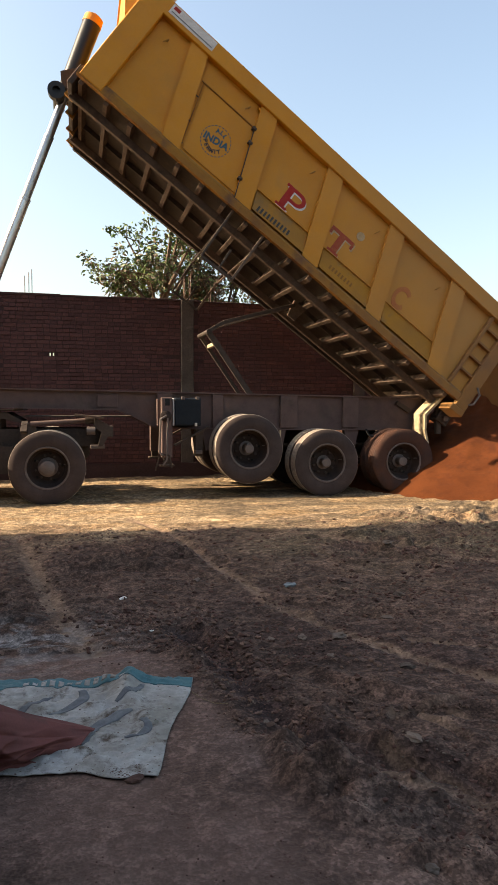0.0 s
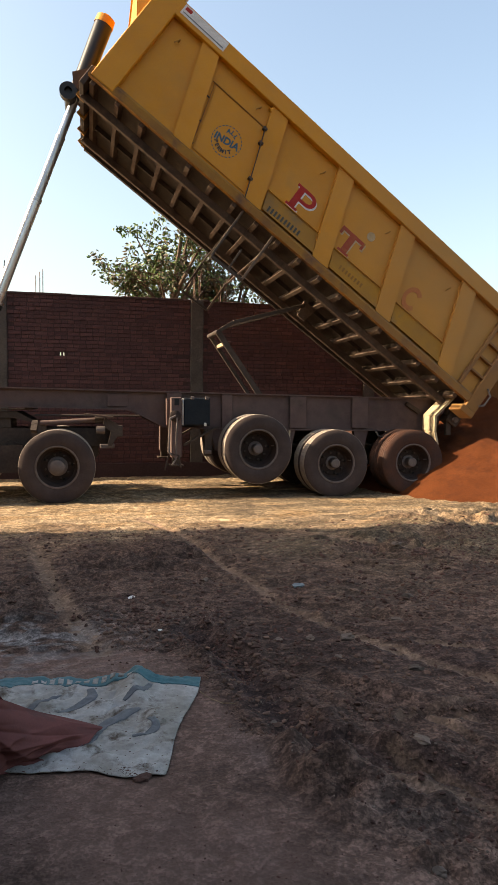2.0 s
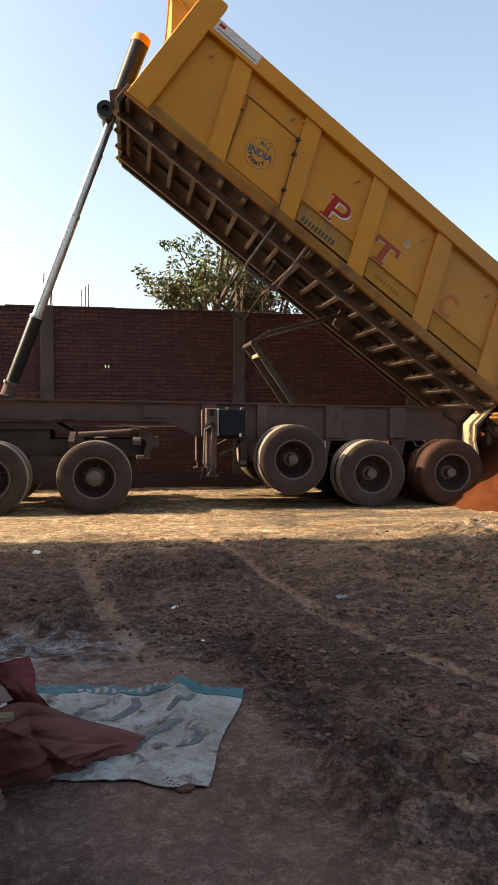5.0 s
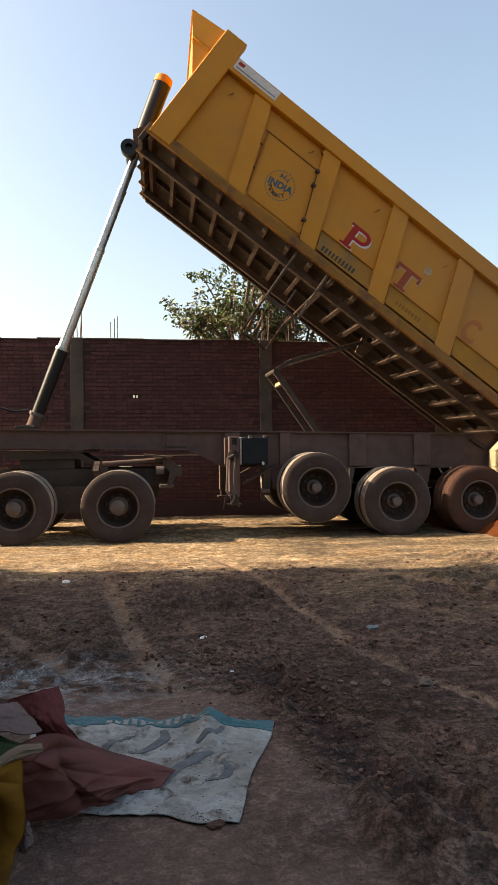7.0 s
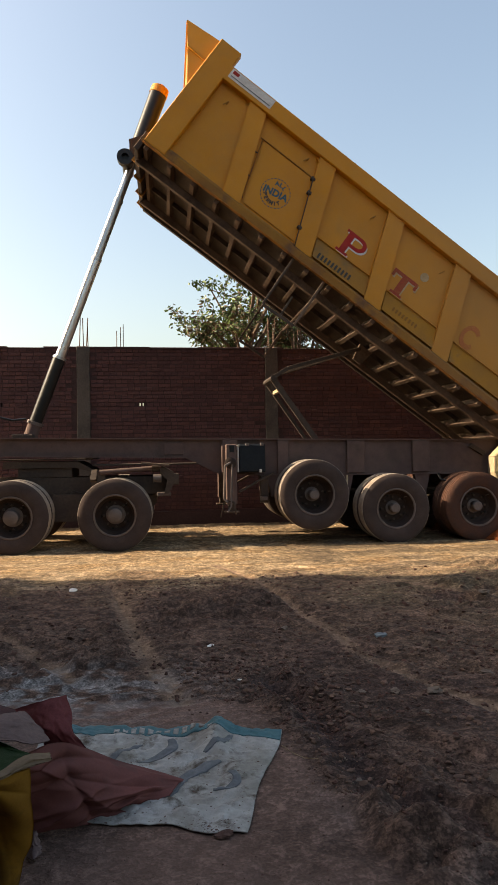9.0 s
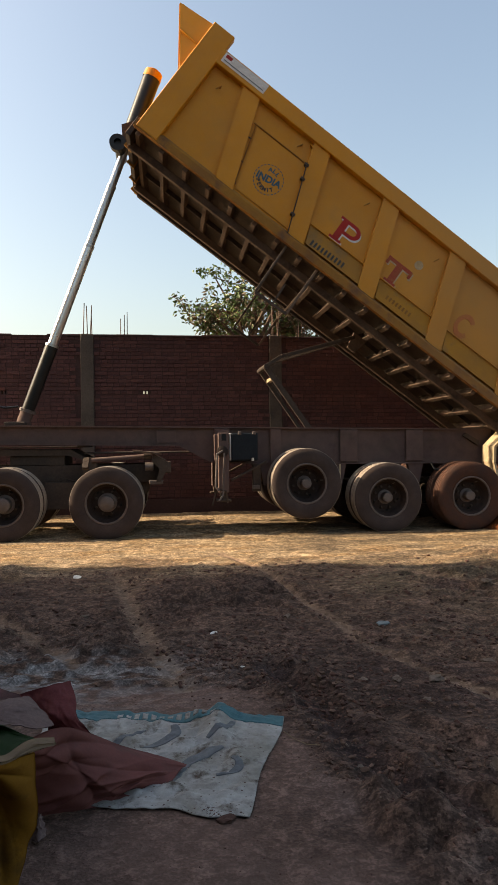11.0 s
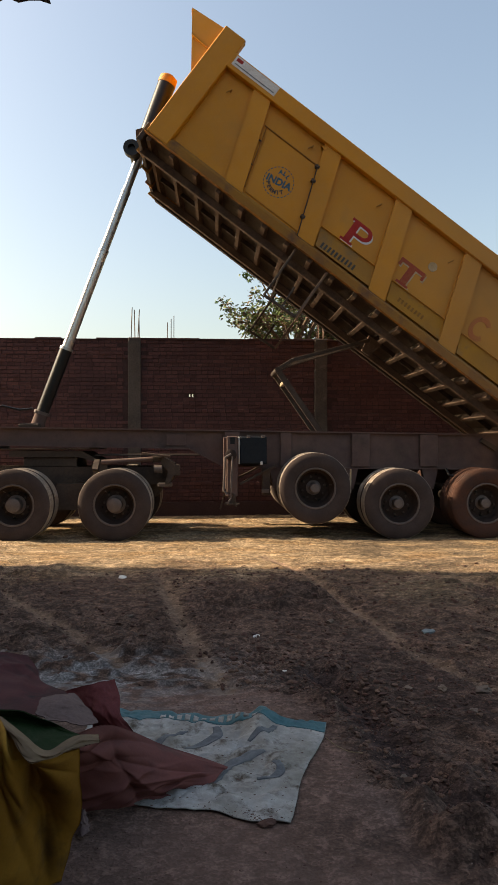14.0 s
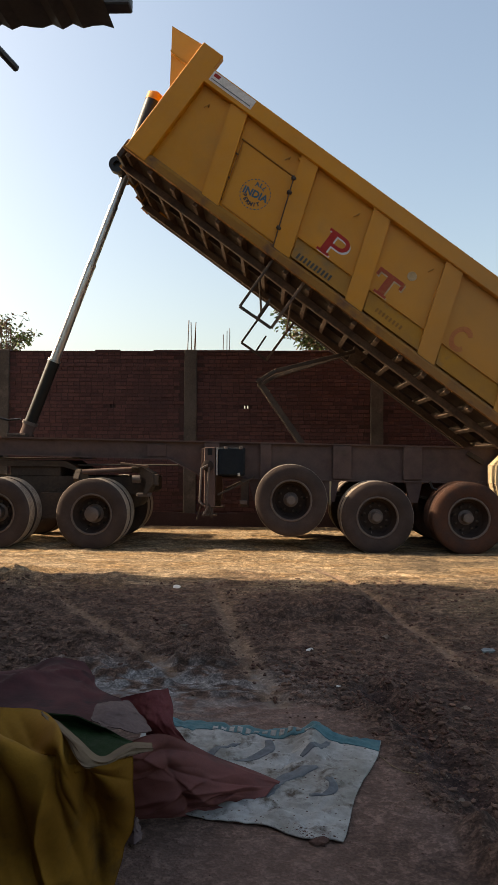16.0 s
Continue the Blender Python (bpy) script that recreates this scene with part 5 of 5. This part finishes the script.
GREEN = [
    [(-0.74, 2.21, 0.52), (-0.64, 2.23, 0.50), (-0.54, 2.22, 0.47), (-0.42, 2.15, 0.45)],
    [(-0.71, 2.24, 0.48), (-0.63, 2.25, 0.46), (-0.54, 2.21, 0.45), (-0.43, 2.12, 0.46)],
    [(-0.63, 2.13, 0.48), (-0.58, 2.10, 0.47), (-0.51, 2.06, 0.47), (-0.44, 2.05, 0.47)],
    [(-0.56, 1.99, 0.49), (-0.51, 1.94, 0.49), (-0.47, 1.92, 0.49), (-0.44, 1.98, 0.48)],
]
MUST = [
    [(-1.05, 1.98, 0.62), (-0.85, 2.00, 0.62), (-0.69, 2.02, 0.60), (-0.58, 1.89, 0.58), (-0.49, 1.79, 0.56), (-0.39, 1.92, 0.52)],
    [(-0.95, 1.80, 0.62), (-0.77, 1.81, 0.62), (-0.62, 1.82, 0.60), (-0.55, 1.78, 0.56), (-0.47, 1.81, 0.49), (-0.39, 1.95, 0.43)],
    [(-0.94, 1.79, 0.50), (-0.76, 1.79, 0.50), (-0.63, 1.80, 0.48), (-0.56, 1.83, 0.42), (-0.50, 1.94, 0.34), (-0.41, 2.06, 0.28)],
    [(-1.02, 1.94, 0.26), (-0.82, 1.94, 0.26), (-0.69, 1.95, 0.25), (-0.61, 1.97, 0.22), (-0.53, 2.05, 0.18), (-0.45, 2.12, 0.14)],
    [(-1.00, 1.91, 0.02), (-0.80, 1.92, 0.02), (-0.69, 1.95, 0.02), (-0.64, 2.01, 0.01), (-0.57, 2.08, 0.00), (-0.49, 2.13, -0.00)],
]
LINING = [
    [(-0.70, 2.03, 0.60), (-0.62, 1.97, 0.59), (-0.54, 1.89, 0.58), (-0.46, 1.82, 0.56), (-0.41, 1.95, 0.54), (-0.35, 2.03, 0.51)],
    [(-0.68, 1.99, 0.61), (-0.59, 1.89, 0.60), (-0.51, 1.80, 0.59), (-0.44, 1.77, 0.57), (-0.39, 1.89, 0.55), (-0.34, 1.97, 0.52)],
    [(-0.68, 1.99, 0.60), (-0.57, 1.86, 0.59), (-0.49, 1.75, 0.57), (-0.44, 1.77, 0.56), (-0.38, 1.88, 0.54), (-0.34, 1.98, 0.51)],
]
ROLL_HEM = [
    [(-0.49, 2.41, 0.08), (-0.47, 2.40, 0.08), (-0.46, 2.41, 0.06)],
    [(-0.49, 2.39, 0.04), (-0.47, 2.37, 0.05), (-0.45, 2.38, 0.04)],
    [(-0.49, 2.36, 0.01), (-0.46, 2.32, 0.03), (-0.44, 2.37, 0.02)],
]


def spread(points, n, m):
    """A smooth cloth surface through a small grid of control points."""
    P = np.array(points, float)

    def along(P, count):
        k = len(P)
        E = np.concatenate([2 * P[:1] - P[1:2], P, 2 * P[-1:] - P[-2:-1]])
        t = np.linspace(0, k - 1, count)
        i = np.minimum(t.astype(int), k - 2)
        f = (t - i).reshape(-1, *([1] * (P.ndim - 1)))
        a, b, c, d = E[i], E[i + 1], E[i + 2], E[i + 3]
        return 0.5 * (2 * b + (c - a) * f + (2 * a - 5 * b + 4 * c - d) * f ** 2 + (3 * b - a - 3 * c + d) * f ** 3)

    return along(along(P, n).swapaxes(0, 1), m).swapaxes(0, 1)


def creases(a, b, seed, count, turn, spin):
    """Long sharp folds: ridges along straight lines of similar slant."""
    rng = np.random.RandomState(seed)
    w = np.zeros_like(a)
    for k in range(count):
        th, at, wide = turn + spin * rng.randn(), rng.uniform(-0.1, 1.1), rng.uniform(0.025, 0.09)
        px, py = rng.uniform(0, 1), rng.uniform(0, 1)
        d = (a - px) * math.cos(th) + (b - py) * math.sin(th) + 0.03 * vnoise(a, b, 2.5, seed + k)
        s = -(a - px) * math.sin(th) + (b - py) * math.cos(th)
        w += rng.uniform(-0.7, 1.0) * np.exp(-np.abs(d) / wide) * np.exp(-(s / rng.uniform(0.3, 0.8)) ** 2)
    return w


def cloth(name, S, mat, label, category="tarpaulin", wrinkle=0.012, seed=0, thick=0.004, turn=0.6, count=8, spin=0.4):
    """A sheet with thickness, folds along one slant and fine crumples."""
    n, m = S.shape[:2]
    a, b = np.meshgrid(np.linspace(0, 1, n), np.linspace(0, 1, m), indexing="ij")
    du, dv = np.gradient(S, axis=0), np.gradient(S, axis=1)
    N = np.cross(du, dv)
    N /= np.linalg.norm(N, axis=-1, keepdims=True) + 1e-9
    N *= np.sign(N[..., 2].mean() or 1)
    w = creases(a, b, seed, count, turn, spin) + 0.10 * vnoise(a, b, 5.0, seed + 3) + 0.05 * vnoise(a, b, 13.0, seed + 5)
    w = (w - w.mean()) * np.clip(7 * np.minimum(np.minimum(a, 1 - a), np.minimum(b, 1 - b)), 0.06, 1)
    S = S + N * (wrinkle * w)[..., None]
    S[..., 0] += 0.006 * vnoise(a, b, 9, seed + 7)
    S[..., 1] += 0.006 * vnoise(a, b, 9, seed + 8)
    low = ground_height(S[..., 0], S[..., 1]) + 0.004
    S[..., 2] = np.maximum(S[..., 2], low)
    top, bot = S.reshape(-1, 3), (S - N * thick).reshape(-1, 3)
    k = n * m
    idx = np.arange(k).reshape(n, m)
    q = np.stack([idx[:-1, :-1], idx[:-1, 1:], idx[1:, 1:], idx[1:, :-1]], -1).reshape(-1, 4)
    rim = np.concatenate([idx[0, :], idx[1:, -1], idx[-1, -2::-1], idx[-2:0:-1, 0]])
    side = np.stack([rim, np.roll(rim, -1), np.roll(rim, -1) + k, rim + k], -1)
    base = S.reshape(-1, 3).mean(0)
    base[2] = 0
    me = bpy.data.meshes.new(name)
    me.from_pydata((np.concatenate([top, bot]) - base).tolist(), [], np.concatenate([q, q[:, ::-1] + k, side]).tolist())
    me.materials.append(mat)
    me.shade_smooth()
    ob = new(name, me)
    ob.location = base
    return tagged(ob, label, category)


cloth("tarpaulin", spread(PINK, 90, 110), M["pink"], "faded red tarpaulin crumpled over a printed sheet", wrinkle=0.050, seed=1, turn=0.5, count=20, spin=0.7)
cloth("tarpaulin", spread(RED, 40, 40), M["darkred"], "dark red tarpaulin fold standing up from the heap", wrinkle=0.012, seed=2, turn=1.2, count=4, spin=0.4)
cloth("tarpaulin", spread(GREY, 40, 40), M["greycloth"], "greyish pink tarpaulin flap lying on the heap", wrinkle=0.014, seed=3, turn=0.4, count=5, spin=0.4)
cloth("tarpaulin", spread(BACK, 70, 70), M["pink_shaded"], "faded red tarpaulin heaped on the ground", wrinkle=0.07, seed=4, turn=0.2, count=14, spin=0.6)
cloth("canvas", spread(GREEN, 40, 40), M["green"], "dark green canvas between two tarpaulins", "canvas", 0.012, 5, turn=0.8, count=5, spin=0.5)
cloth("canvas", spread(MUST, 110, 130), M["mustard"], "mustard yellow canvas hanging in deep folds over a heap", "canvas", 0.075, 6, turn=2.0, count=22, spin=0.5)
cloth("canvas", spread(LINING, 24, 90), M["hem"], "pale turned-over hem of a canvas", "canvas", 0.008, 7, turn=1.4, count=8, spin=0.3, thick=0.006)
cloth("tarpaulin", spread(ROLL_HEM, 24, 24), M["greycloth"], "small grey curled corner of a tarpaulin", "tarpaulin", 0.004, 8, turn=0.5, count=3)

NW, NE, SE, SW = (-0.62, 3.47), (0.55, 3.235), (0.262, 2.405), (-0.62, 2.66)


def sheet_at(a, b):
    """A point of the printed sheet: a runs along its banded edge, b away from it."""
    a, b = np.asarray(a, float), np.asarray(b, float)
    x = (NW[0] * (1 - a) + NE[0] * a) * (1 - b) + (SW[0] * (1 - a) + SE[0] * a) * b
    y = (NW[1] * (1 - a) + NE[1] * a) * (1 - b) + (SW[1] * (1 - a) + SE[1] * a) * b
    y = y + 0.02 * np.sin(9 * a + 1) * b - 0.05 * b * np.exp(-((a - 0.83) / 0.1) ** 2)
    x = x + 0.012 * np.sin(8 * b) * a
    hump = 0.065 * np.exp(-((a - 0.74) / 0.045) ** 2 - ((b - 0.03) / 0.16) ** 2) + 0.03 * np.exp(-((a - 0.62 - 0.5 * b) / 0.05) ** 2 - ((b - 0.2) / 0.25) ** 2)
    w = 0.020 * np.abs(vnoise(a * 1.2 + b, b - a * 0.7, 6.5, 14)) + 0.012 * np.abs(vnoise(a, b, 13, 15)) + 0.010 * np.abs(vnoise(a + 0.3 * b, b, 27, 16))
    edge = np.minimum(1, 6 * np.minimum(np.minimum(1 - a, b + 0.1), 1 - b) + 0.3)
    return np.stack([x, y, ground_height(x, y) + 0.006 + hump + w * edge], -1)


def sheet_patch(a0, a1, b0, b1, n, m, lift=0.0):
    a, b = np.meshgrid(np.linspace(a0, a1, n), np.linspace(b0, b1, m), indexing="ij")
    S = sheet_at(a, b)
    S[..., 2] += lift
    return S


def surface(S, thick):
    n, m = S.shape[:2]
    idx = np.arange(n * m).reshape(n, m)
    q = np.stack([idx[:-1, :-1], idx[1:, :-1], idx[1:, 1:], idx[:-1, 1:]], -1).reshape(-1, 4)
    bm = B()
    vs = [bm.verts.new(p) for p in S.reshape(-1, 3)]
    for f in q:
        bm.faces.new([vs[i] for i in f])
    ext = bmesh.ops.extrude_face_region(bm, geom=bm.faces[:])["geom"]
    for v in ext:
        if isinstance(v, bmesh.types.BMVert):
            v.co.z -= thick
    bmesh.ops.recalc_face_normals(bm, faces=bm.faces)
    return bm


banner = part("printed_sheet", surface(sheet_patch(0, 1, 0.0, 1, 150, 120), 0.003), M["sheet"], None, at=(0, 2.95, 0), smooth=True)
tagged(banner, "worn white printed plastic sheet with a teal band on bare earth", "plastic sheet")
part("printed_band", surface(sheet_patch(0, 0.998, 0.004, 0.125, 110, 12, 0.0026), 0.002), M["teal"], banner, "teal printed band", smooth=True)
for k in range(12):
    a = 0.30 + k * 0.036
    part("print_bar", surface(sheet_patch(a, a + 0.022, 0.045, 0.10, 4, 4, 0.0046), 0.0015), M["sheet"], banner, smooth=True)
STROKES = (((0.80, 0.42), (0.70, 0.52), (0.655, 0.70), (0.64, 0.82), 0.055), ((0.55, 0.18), (0.60, 0.28), (0.56, 0.36), (0.46, 0.44), 0.05),
           ((0.86, 0.52), (0.93, 0.56), (0.92, 0.66), (0.82, 0.68), 0.035), ((0.80, 0.14), (0.78, 0.24), (0.74, 0.30), (0.72, 0.34), 0.03),
           ((0.44, 0.24), (0.36, 0.34), (0.33, 0.44), (0.28, 0.50), 0.035))
for p0, p1, p2, p3, w in STROKES:
    t = np.linspace(0, 1, 26)[:, None]
    P = np.array([p0, p1, p2, p3])
    c = (1 - t) ** 3 * P[0] + 3 * t * (1 - t) ** 2 * P[1] + 3 * t * t * (1 - t) * P[2] + t ** 3 * P[3]
    d = np.gradient(c, axis=0)
    nn = np.stack([-d[:, 1], d[:, 0]], -1) / np.linalg.norm(d, axis=1, keepdims=True)
    k = np.linspace(-0.5, 0.5, 6)
    ab = c[:, None, :] + nn[:, None, :] * (k[None, :, None] * w * (0.5 + 0.6 * np.sin(np.pi * t))[:, None, :])
    S = sheet_at(ab[..., 0], ab[..., 1])
    S[..., 2] += 0.0026
    part("print_stroke", surface(S, 0.0018), M["greyprint"], banner, "grey printed stroke", smooth=True)


# ---- stones, clods and litter ----
def pebble_mesh(name, r, seed, mat):
    rng = random.Random(seed)
    bm = B()
    bmesh.ops.create_icosphere(bm, subdivisions=2, radius=r)
    for v in bm.verts:
        v.co *= 1 + 0.75 * noise.noise(v.co * (1.5 / r) + Vector((seed * 7.3, 0, 0)))
        v.co.z *= 0.42
        v.co.x *= 1.35
    me = bpy.data.meshes.new(name)
    bm.to_mesh(me)
    bm.free()
    me.materials.append(mat)
    return me


def pebble(name, x, y, r, seed, mat, label, category):
    ob = new(name, pebble_mesh(name, r, seed, mat))
    ob.location = (x, y, float(ground_height(x, y)) + r * 0.3)
    ob.rotation_euler = (0, 0, seed)
    return tagged(ob, label, category)


pebble("litter_chip", 0.297, 4.745, 0.019, 1, M["chip"], "small white scrap of litter on the earth", "litter")
pebble("litter_chip", -0.95, 6.85, 0.04, 2, M["chip"], "flat pale scrap of litter on the earth", "litter")
pebble("litter_chip", 0.42, 3.98, 0.010, 3, M["chip"], "tiny white scrap on the earth", "litter")
for k, (x, y, r) in enumerate(((1.58, 4.81, 0.04), (1.33, 3.33, 0.022), (1.68, 3.11, 0.030), (1.50, 3.62, 0.035), (1.28, 3.66, 0.028), (1.95, 3.9, 0.03), (0.19, 2.395, 0.024), (1.10, 3.72, 0.02),
                               (2.3, 4.4, 0.035), (-0.7, 5.4, 0.03), (0.9, 5.1, 0.03), (1.30, 2.35, 0.028), (2.9, 5.8, 0.04), (0.78, 2.7, 0.018), (1.02, 1.72, 0.022))):
    if k == 0:
        pebble("plastic_scrap", x, y, r, 10, M["plastic"], "crumpled blue-grey plastic scrap on the earth", "litter")
        continue
    if k == 1:
        pebble("litter_chip", x, y, r, 11, M["stone"], "pale dry leaf scrap on the earth", "litter")
        continue
    pebble("stone", x, y, r, 10 + k, M["clod"] if k == 6 else M["stone"], "rough greyish stone half sunk in the earth" if k != 6 else "dark clod of earth at the sheet's edge", "stone")


for pts in ([(0.52, 3.08), (0.555, 3.0), (0.60, 2.93), (0.655, 2.90)],):
    p3 = [(x, y, float(ground_height(x, y)) + 0.008) for x, y in pts]
    tagged(part("straw", pipe(B(), p3, 0.002, 5), M["straw"], None, at=p3[0]), "thin dry straw lying on the earth", "straw")


def scatter(name, count, lo, hi, mat, label, seed, flat=0.45, near_y=1.7, deep=5.6):
    """Loose earth in many sizes, thickest along the ruts."""
    rng = np.random.RandomState(seed)
    bm = B()
    bmesh.ops.create_icosphere(bm, subdivisions=1, radius=1)
    unit = np.array([v.co[:] for v in bm.verts])
    tri = np.array([[v.index for v in f.verts] for f in bm.faces])
    bm.free()
    V, F, k = [], [], 0
    while k < count:
        y = near_y + deep * rng.rand() ** 1.5
        x = rng.uniform(-0.55 * y - 0.3, 0.8 * y + 0.2)
        near = min(off_line(np.array(x), np.array(y), pts)[0] for pts, _, _ in RUTS[:3])
        chance = (0.25 - 0.17 * float(compact(x, y))) + 0.75 * math.exp(-(near / 0.35) ** 2) + 0.6 * max(0, float(vnoise(x, y, 1.1, 5)))
        inside = (-0.6 < x < 0.5 and 2.45 < y < 3.45) or (math.hypot((x + 0.75) / 0.8, (y - 4.0) / 0.48) < 1 and rng.rand() < 0.9)
        if rng.rand() > chance or inside:
            continue
        r = (lo + (hi - lo) * rng.rand() ** 4) * min(1.0, 0.35 + 0.13 * y) * (1 - 0.6 * float(compact(x, y)))
        p = unit * (1 + 0.9 * (rng.rand(len(unit), 1) - 0.5)) * r * np.array([rng.uniform(0.8, 1.6), rng.uniform(0.7, 1.1), flat + 0.25])
        c, s = math.cos(k), math.sin(k)
        p = np.stack([p[:, 0] * c - p[:, 1] * s, p[:, 0] * s + p[:, 1] * c, p[:, 2]], -1)
        V.append(p + [x, y, float(ground_height(x, y)) + r * 0.2])
        F.append(tri + k * len(unit))
        k += 1
    me = bpy.data.meshes.new(name)
    me.from_pydata(np.concatenate(V).tolist(), [], np.concatenate(F).tolist())
    me.materials.append(mat)
    return tagged(new(name, me), label, "earth", kind="stuff")


def sheet_dirt():
    """Crumbs of earth lying on the printed sheet."""
    rng = np.random.RandomState(9)
    bm = B()
    bmesh.ops.create_icosphere(bm, subdivisions=1, radius=1)
    unit = np.array([v.co[:] for v in bm.verts])
    tri = np.array([[v.index for v in f.verts] for f in bm.faces])
    bm.free()
    V, F = [], []
    for k in range(420):
        a, b = rng.uniform(0.35, 0.99), 1 - rng.rand() ** 1.6 * 0.9
        if rng.rand() < 0.25:
            a, b = 0.86 + 0.06 * rng.randn(), 0.97 + 0.02 * rng.randn()
        p = sheet_at(min(a, 0.995), min(b, 0.995))
        r = 0.0008 + 0.0030 * rng.rand() ** 3
        V.append(unit * r * np.array([1.6, 1.0, 0.5]) * (1 + 0.5 * (rng.rand(len(unit), 1) - 0.5)) + p)
        F.append(tri + k * len(unit))
    me = bpy.data.meshes.new("earth_crumbs")
    me.from_pydata(np.concatenate(V).tolist(), [], np.concatenate(F).tolist())
    me.materials.append(M["clod"])
    return tagged(new("earth_crumbs", me), "dark crumbs of earth scattered on the printed sheet", "earth", kind="stuff")


sheet_dirt()
scatter("earth_clods", 6000, 0.003, 0.018, M["clod"], "loose dark clods of earth", 3)
scatter("crumbled_earth", 4500, 0.005, 0.022, M["clod"], "crumbled dark earth across the yard", 6, 0.45, 3.3, 3.8)
scatter("dry_crumbs", 5000, 0.004, 0.026, M["paleclod"], "dry pale crumbs of earth across the yard", 8, 0.4, 2.6, 4.8)
scatter("grit", 3000, 0.002, 0.010, M["stone"], "pale grit and straw scattered on the earth", 4)

# ---- bricks of the boundary wall, last ----
def brick_mesh(name, w, hgt, d):
    me = bpy.data.meshes.new(name)
    c = 0.004
    v = [(c, 0, c), (w - c, 0, c), (w - c, 0, hgt - c), (c, 0, hgt - c), (0, c, 0), (w, c, 0), (w, c, hgt), (0, c, hgt), (0, d, 0), (w, d, 0), (w, d, hgt), (0, d, hgt)]
    f = [(0, 1, 2, 3)] + [(4 + k, 4 + (k + 1) % 4, (k + 1) % 4, k) for k in range(4)] + [(8 + k, 8 + (k + 1) % 4, 4 + (k + 1) % 4, 4 + k) for k in range(4)]
    me.from_pydata(v, [], f)
    me.materials.append(M["brick"])
    return me


def lay_bricks():
    rng = random.Random(21)
    hgt = COURSE - 0.011
    full, head = brick_mesh("brick", BRICK - 0.012, hgt, 0.05), brick_mesh("header_brick", BRICK / 2 - 0.012, hgt, 0.05)
    singles = 0
    verts, faces = [], []
    for c in range(46):
        x = -16.0 + (0.5 * BRICK if c % 2 else 0) + rng.uniform(-0.02, 0.02)
        headers = c % 2 == 1
        while x < 14.6:
            w = BRICK / 2 if (headers or rng.random() < 0.2) else BRICK
            mid = x + w / 2
            skip = any(abs(mid - p) < 0.125 + w / 2 - 0.02 for p in PILLARS)
            for hx, hc in HOLES:
                if hc == c and x < hx + 0.05 and x + w > hx - 0.05:
                    skip = True
            if not skip:
                y = WALL_Y + rng.uniform(-0.012, 0.007)
                z = c * COURSE + rng.uniform(-0.003, 0.003)
                src = full if w == BRICK else head
                if singles < 300 and -1.4 < mid < 1.95 and 24 <= c < 46:
                    ob = new("brick", src)
                    ob.location = (x, y, z)
                    ob.parent = wall
                    singles += 1
                else:
                    k = len(verts)
                    verts += [(v.co.x + x, v.co.y + y, v.co.z + z) for v in src.vertices]
                    faces += [tuple(k + i for i in p.vertices) for p in src.polygons]
            x += w
    me = bpy.data.meshes.new("brickwork")
    me.from_pydata(verts, [], faces)
    me.materials.append(M["brick"])
    ob = new("brickwork", me)
    ob.parent = wall
    tagged(ob, kind="stuff")


lay_bricks()


# ---- what moves ----
ROLL = [(0.0, 0.0), (3.5, 0.0), (4.0, -0.016), (4.5, -0.055), (5.0, -0.111), (6.2, -0.170), (7.5, -0.208), (8.0, -0.257), (8.5, -0.295), (9.0, -0.317), (10.2, -0.420),
        (11.5, -0.534), (12.0, -0.588), (12.5, -0.652), (13.0, -0.731), (13.5, -0.862), (14.0, -1.023), (14.5, -1.226), (15.0, -1.511), (15.5, -1.866), (16.0, -2.170)]


def motions():
    walk(trailer, [(t, pose(2.0 + s, MID, 0)) for t, s in ROLL])
    walk(tractor, [(t, pose(-1.2 + s, MID, 0)) for t, s in ROLL])
    for wh, p, face, rolls in WHEELS:
        if rolls:
            walk(wh, [(t, Matrix.Translation(p) @ pose(0, 0, 0, 0, math.degrees(s / 0.52), 0) @ pose(0, 0, 0, 0, 0, face)) for t, s in ROLL])


motions()
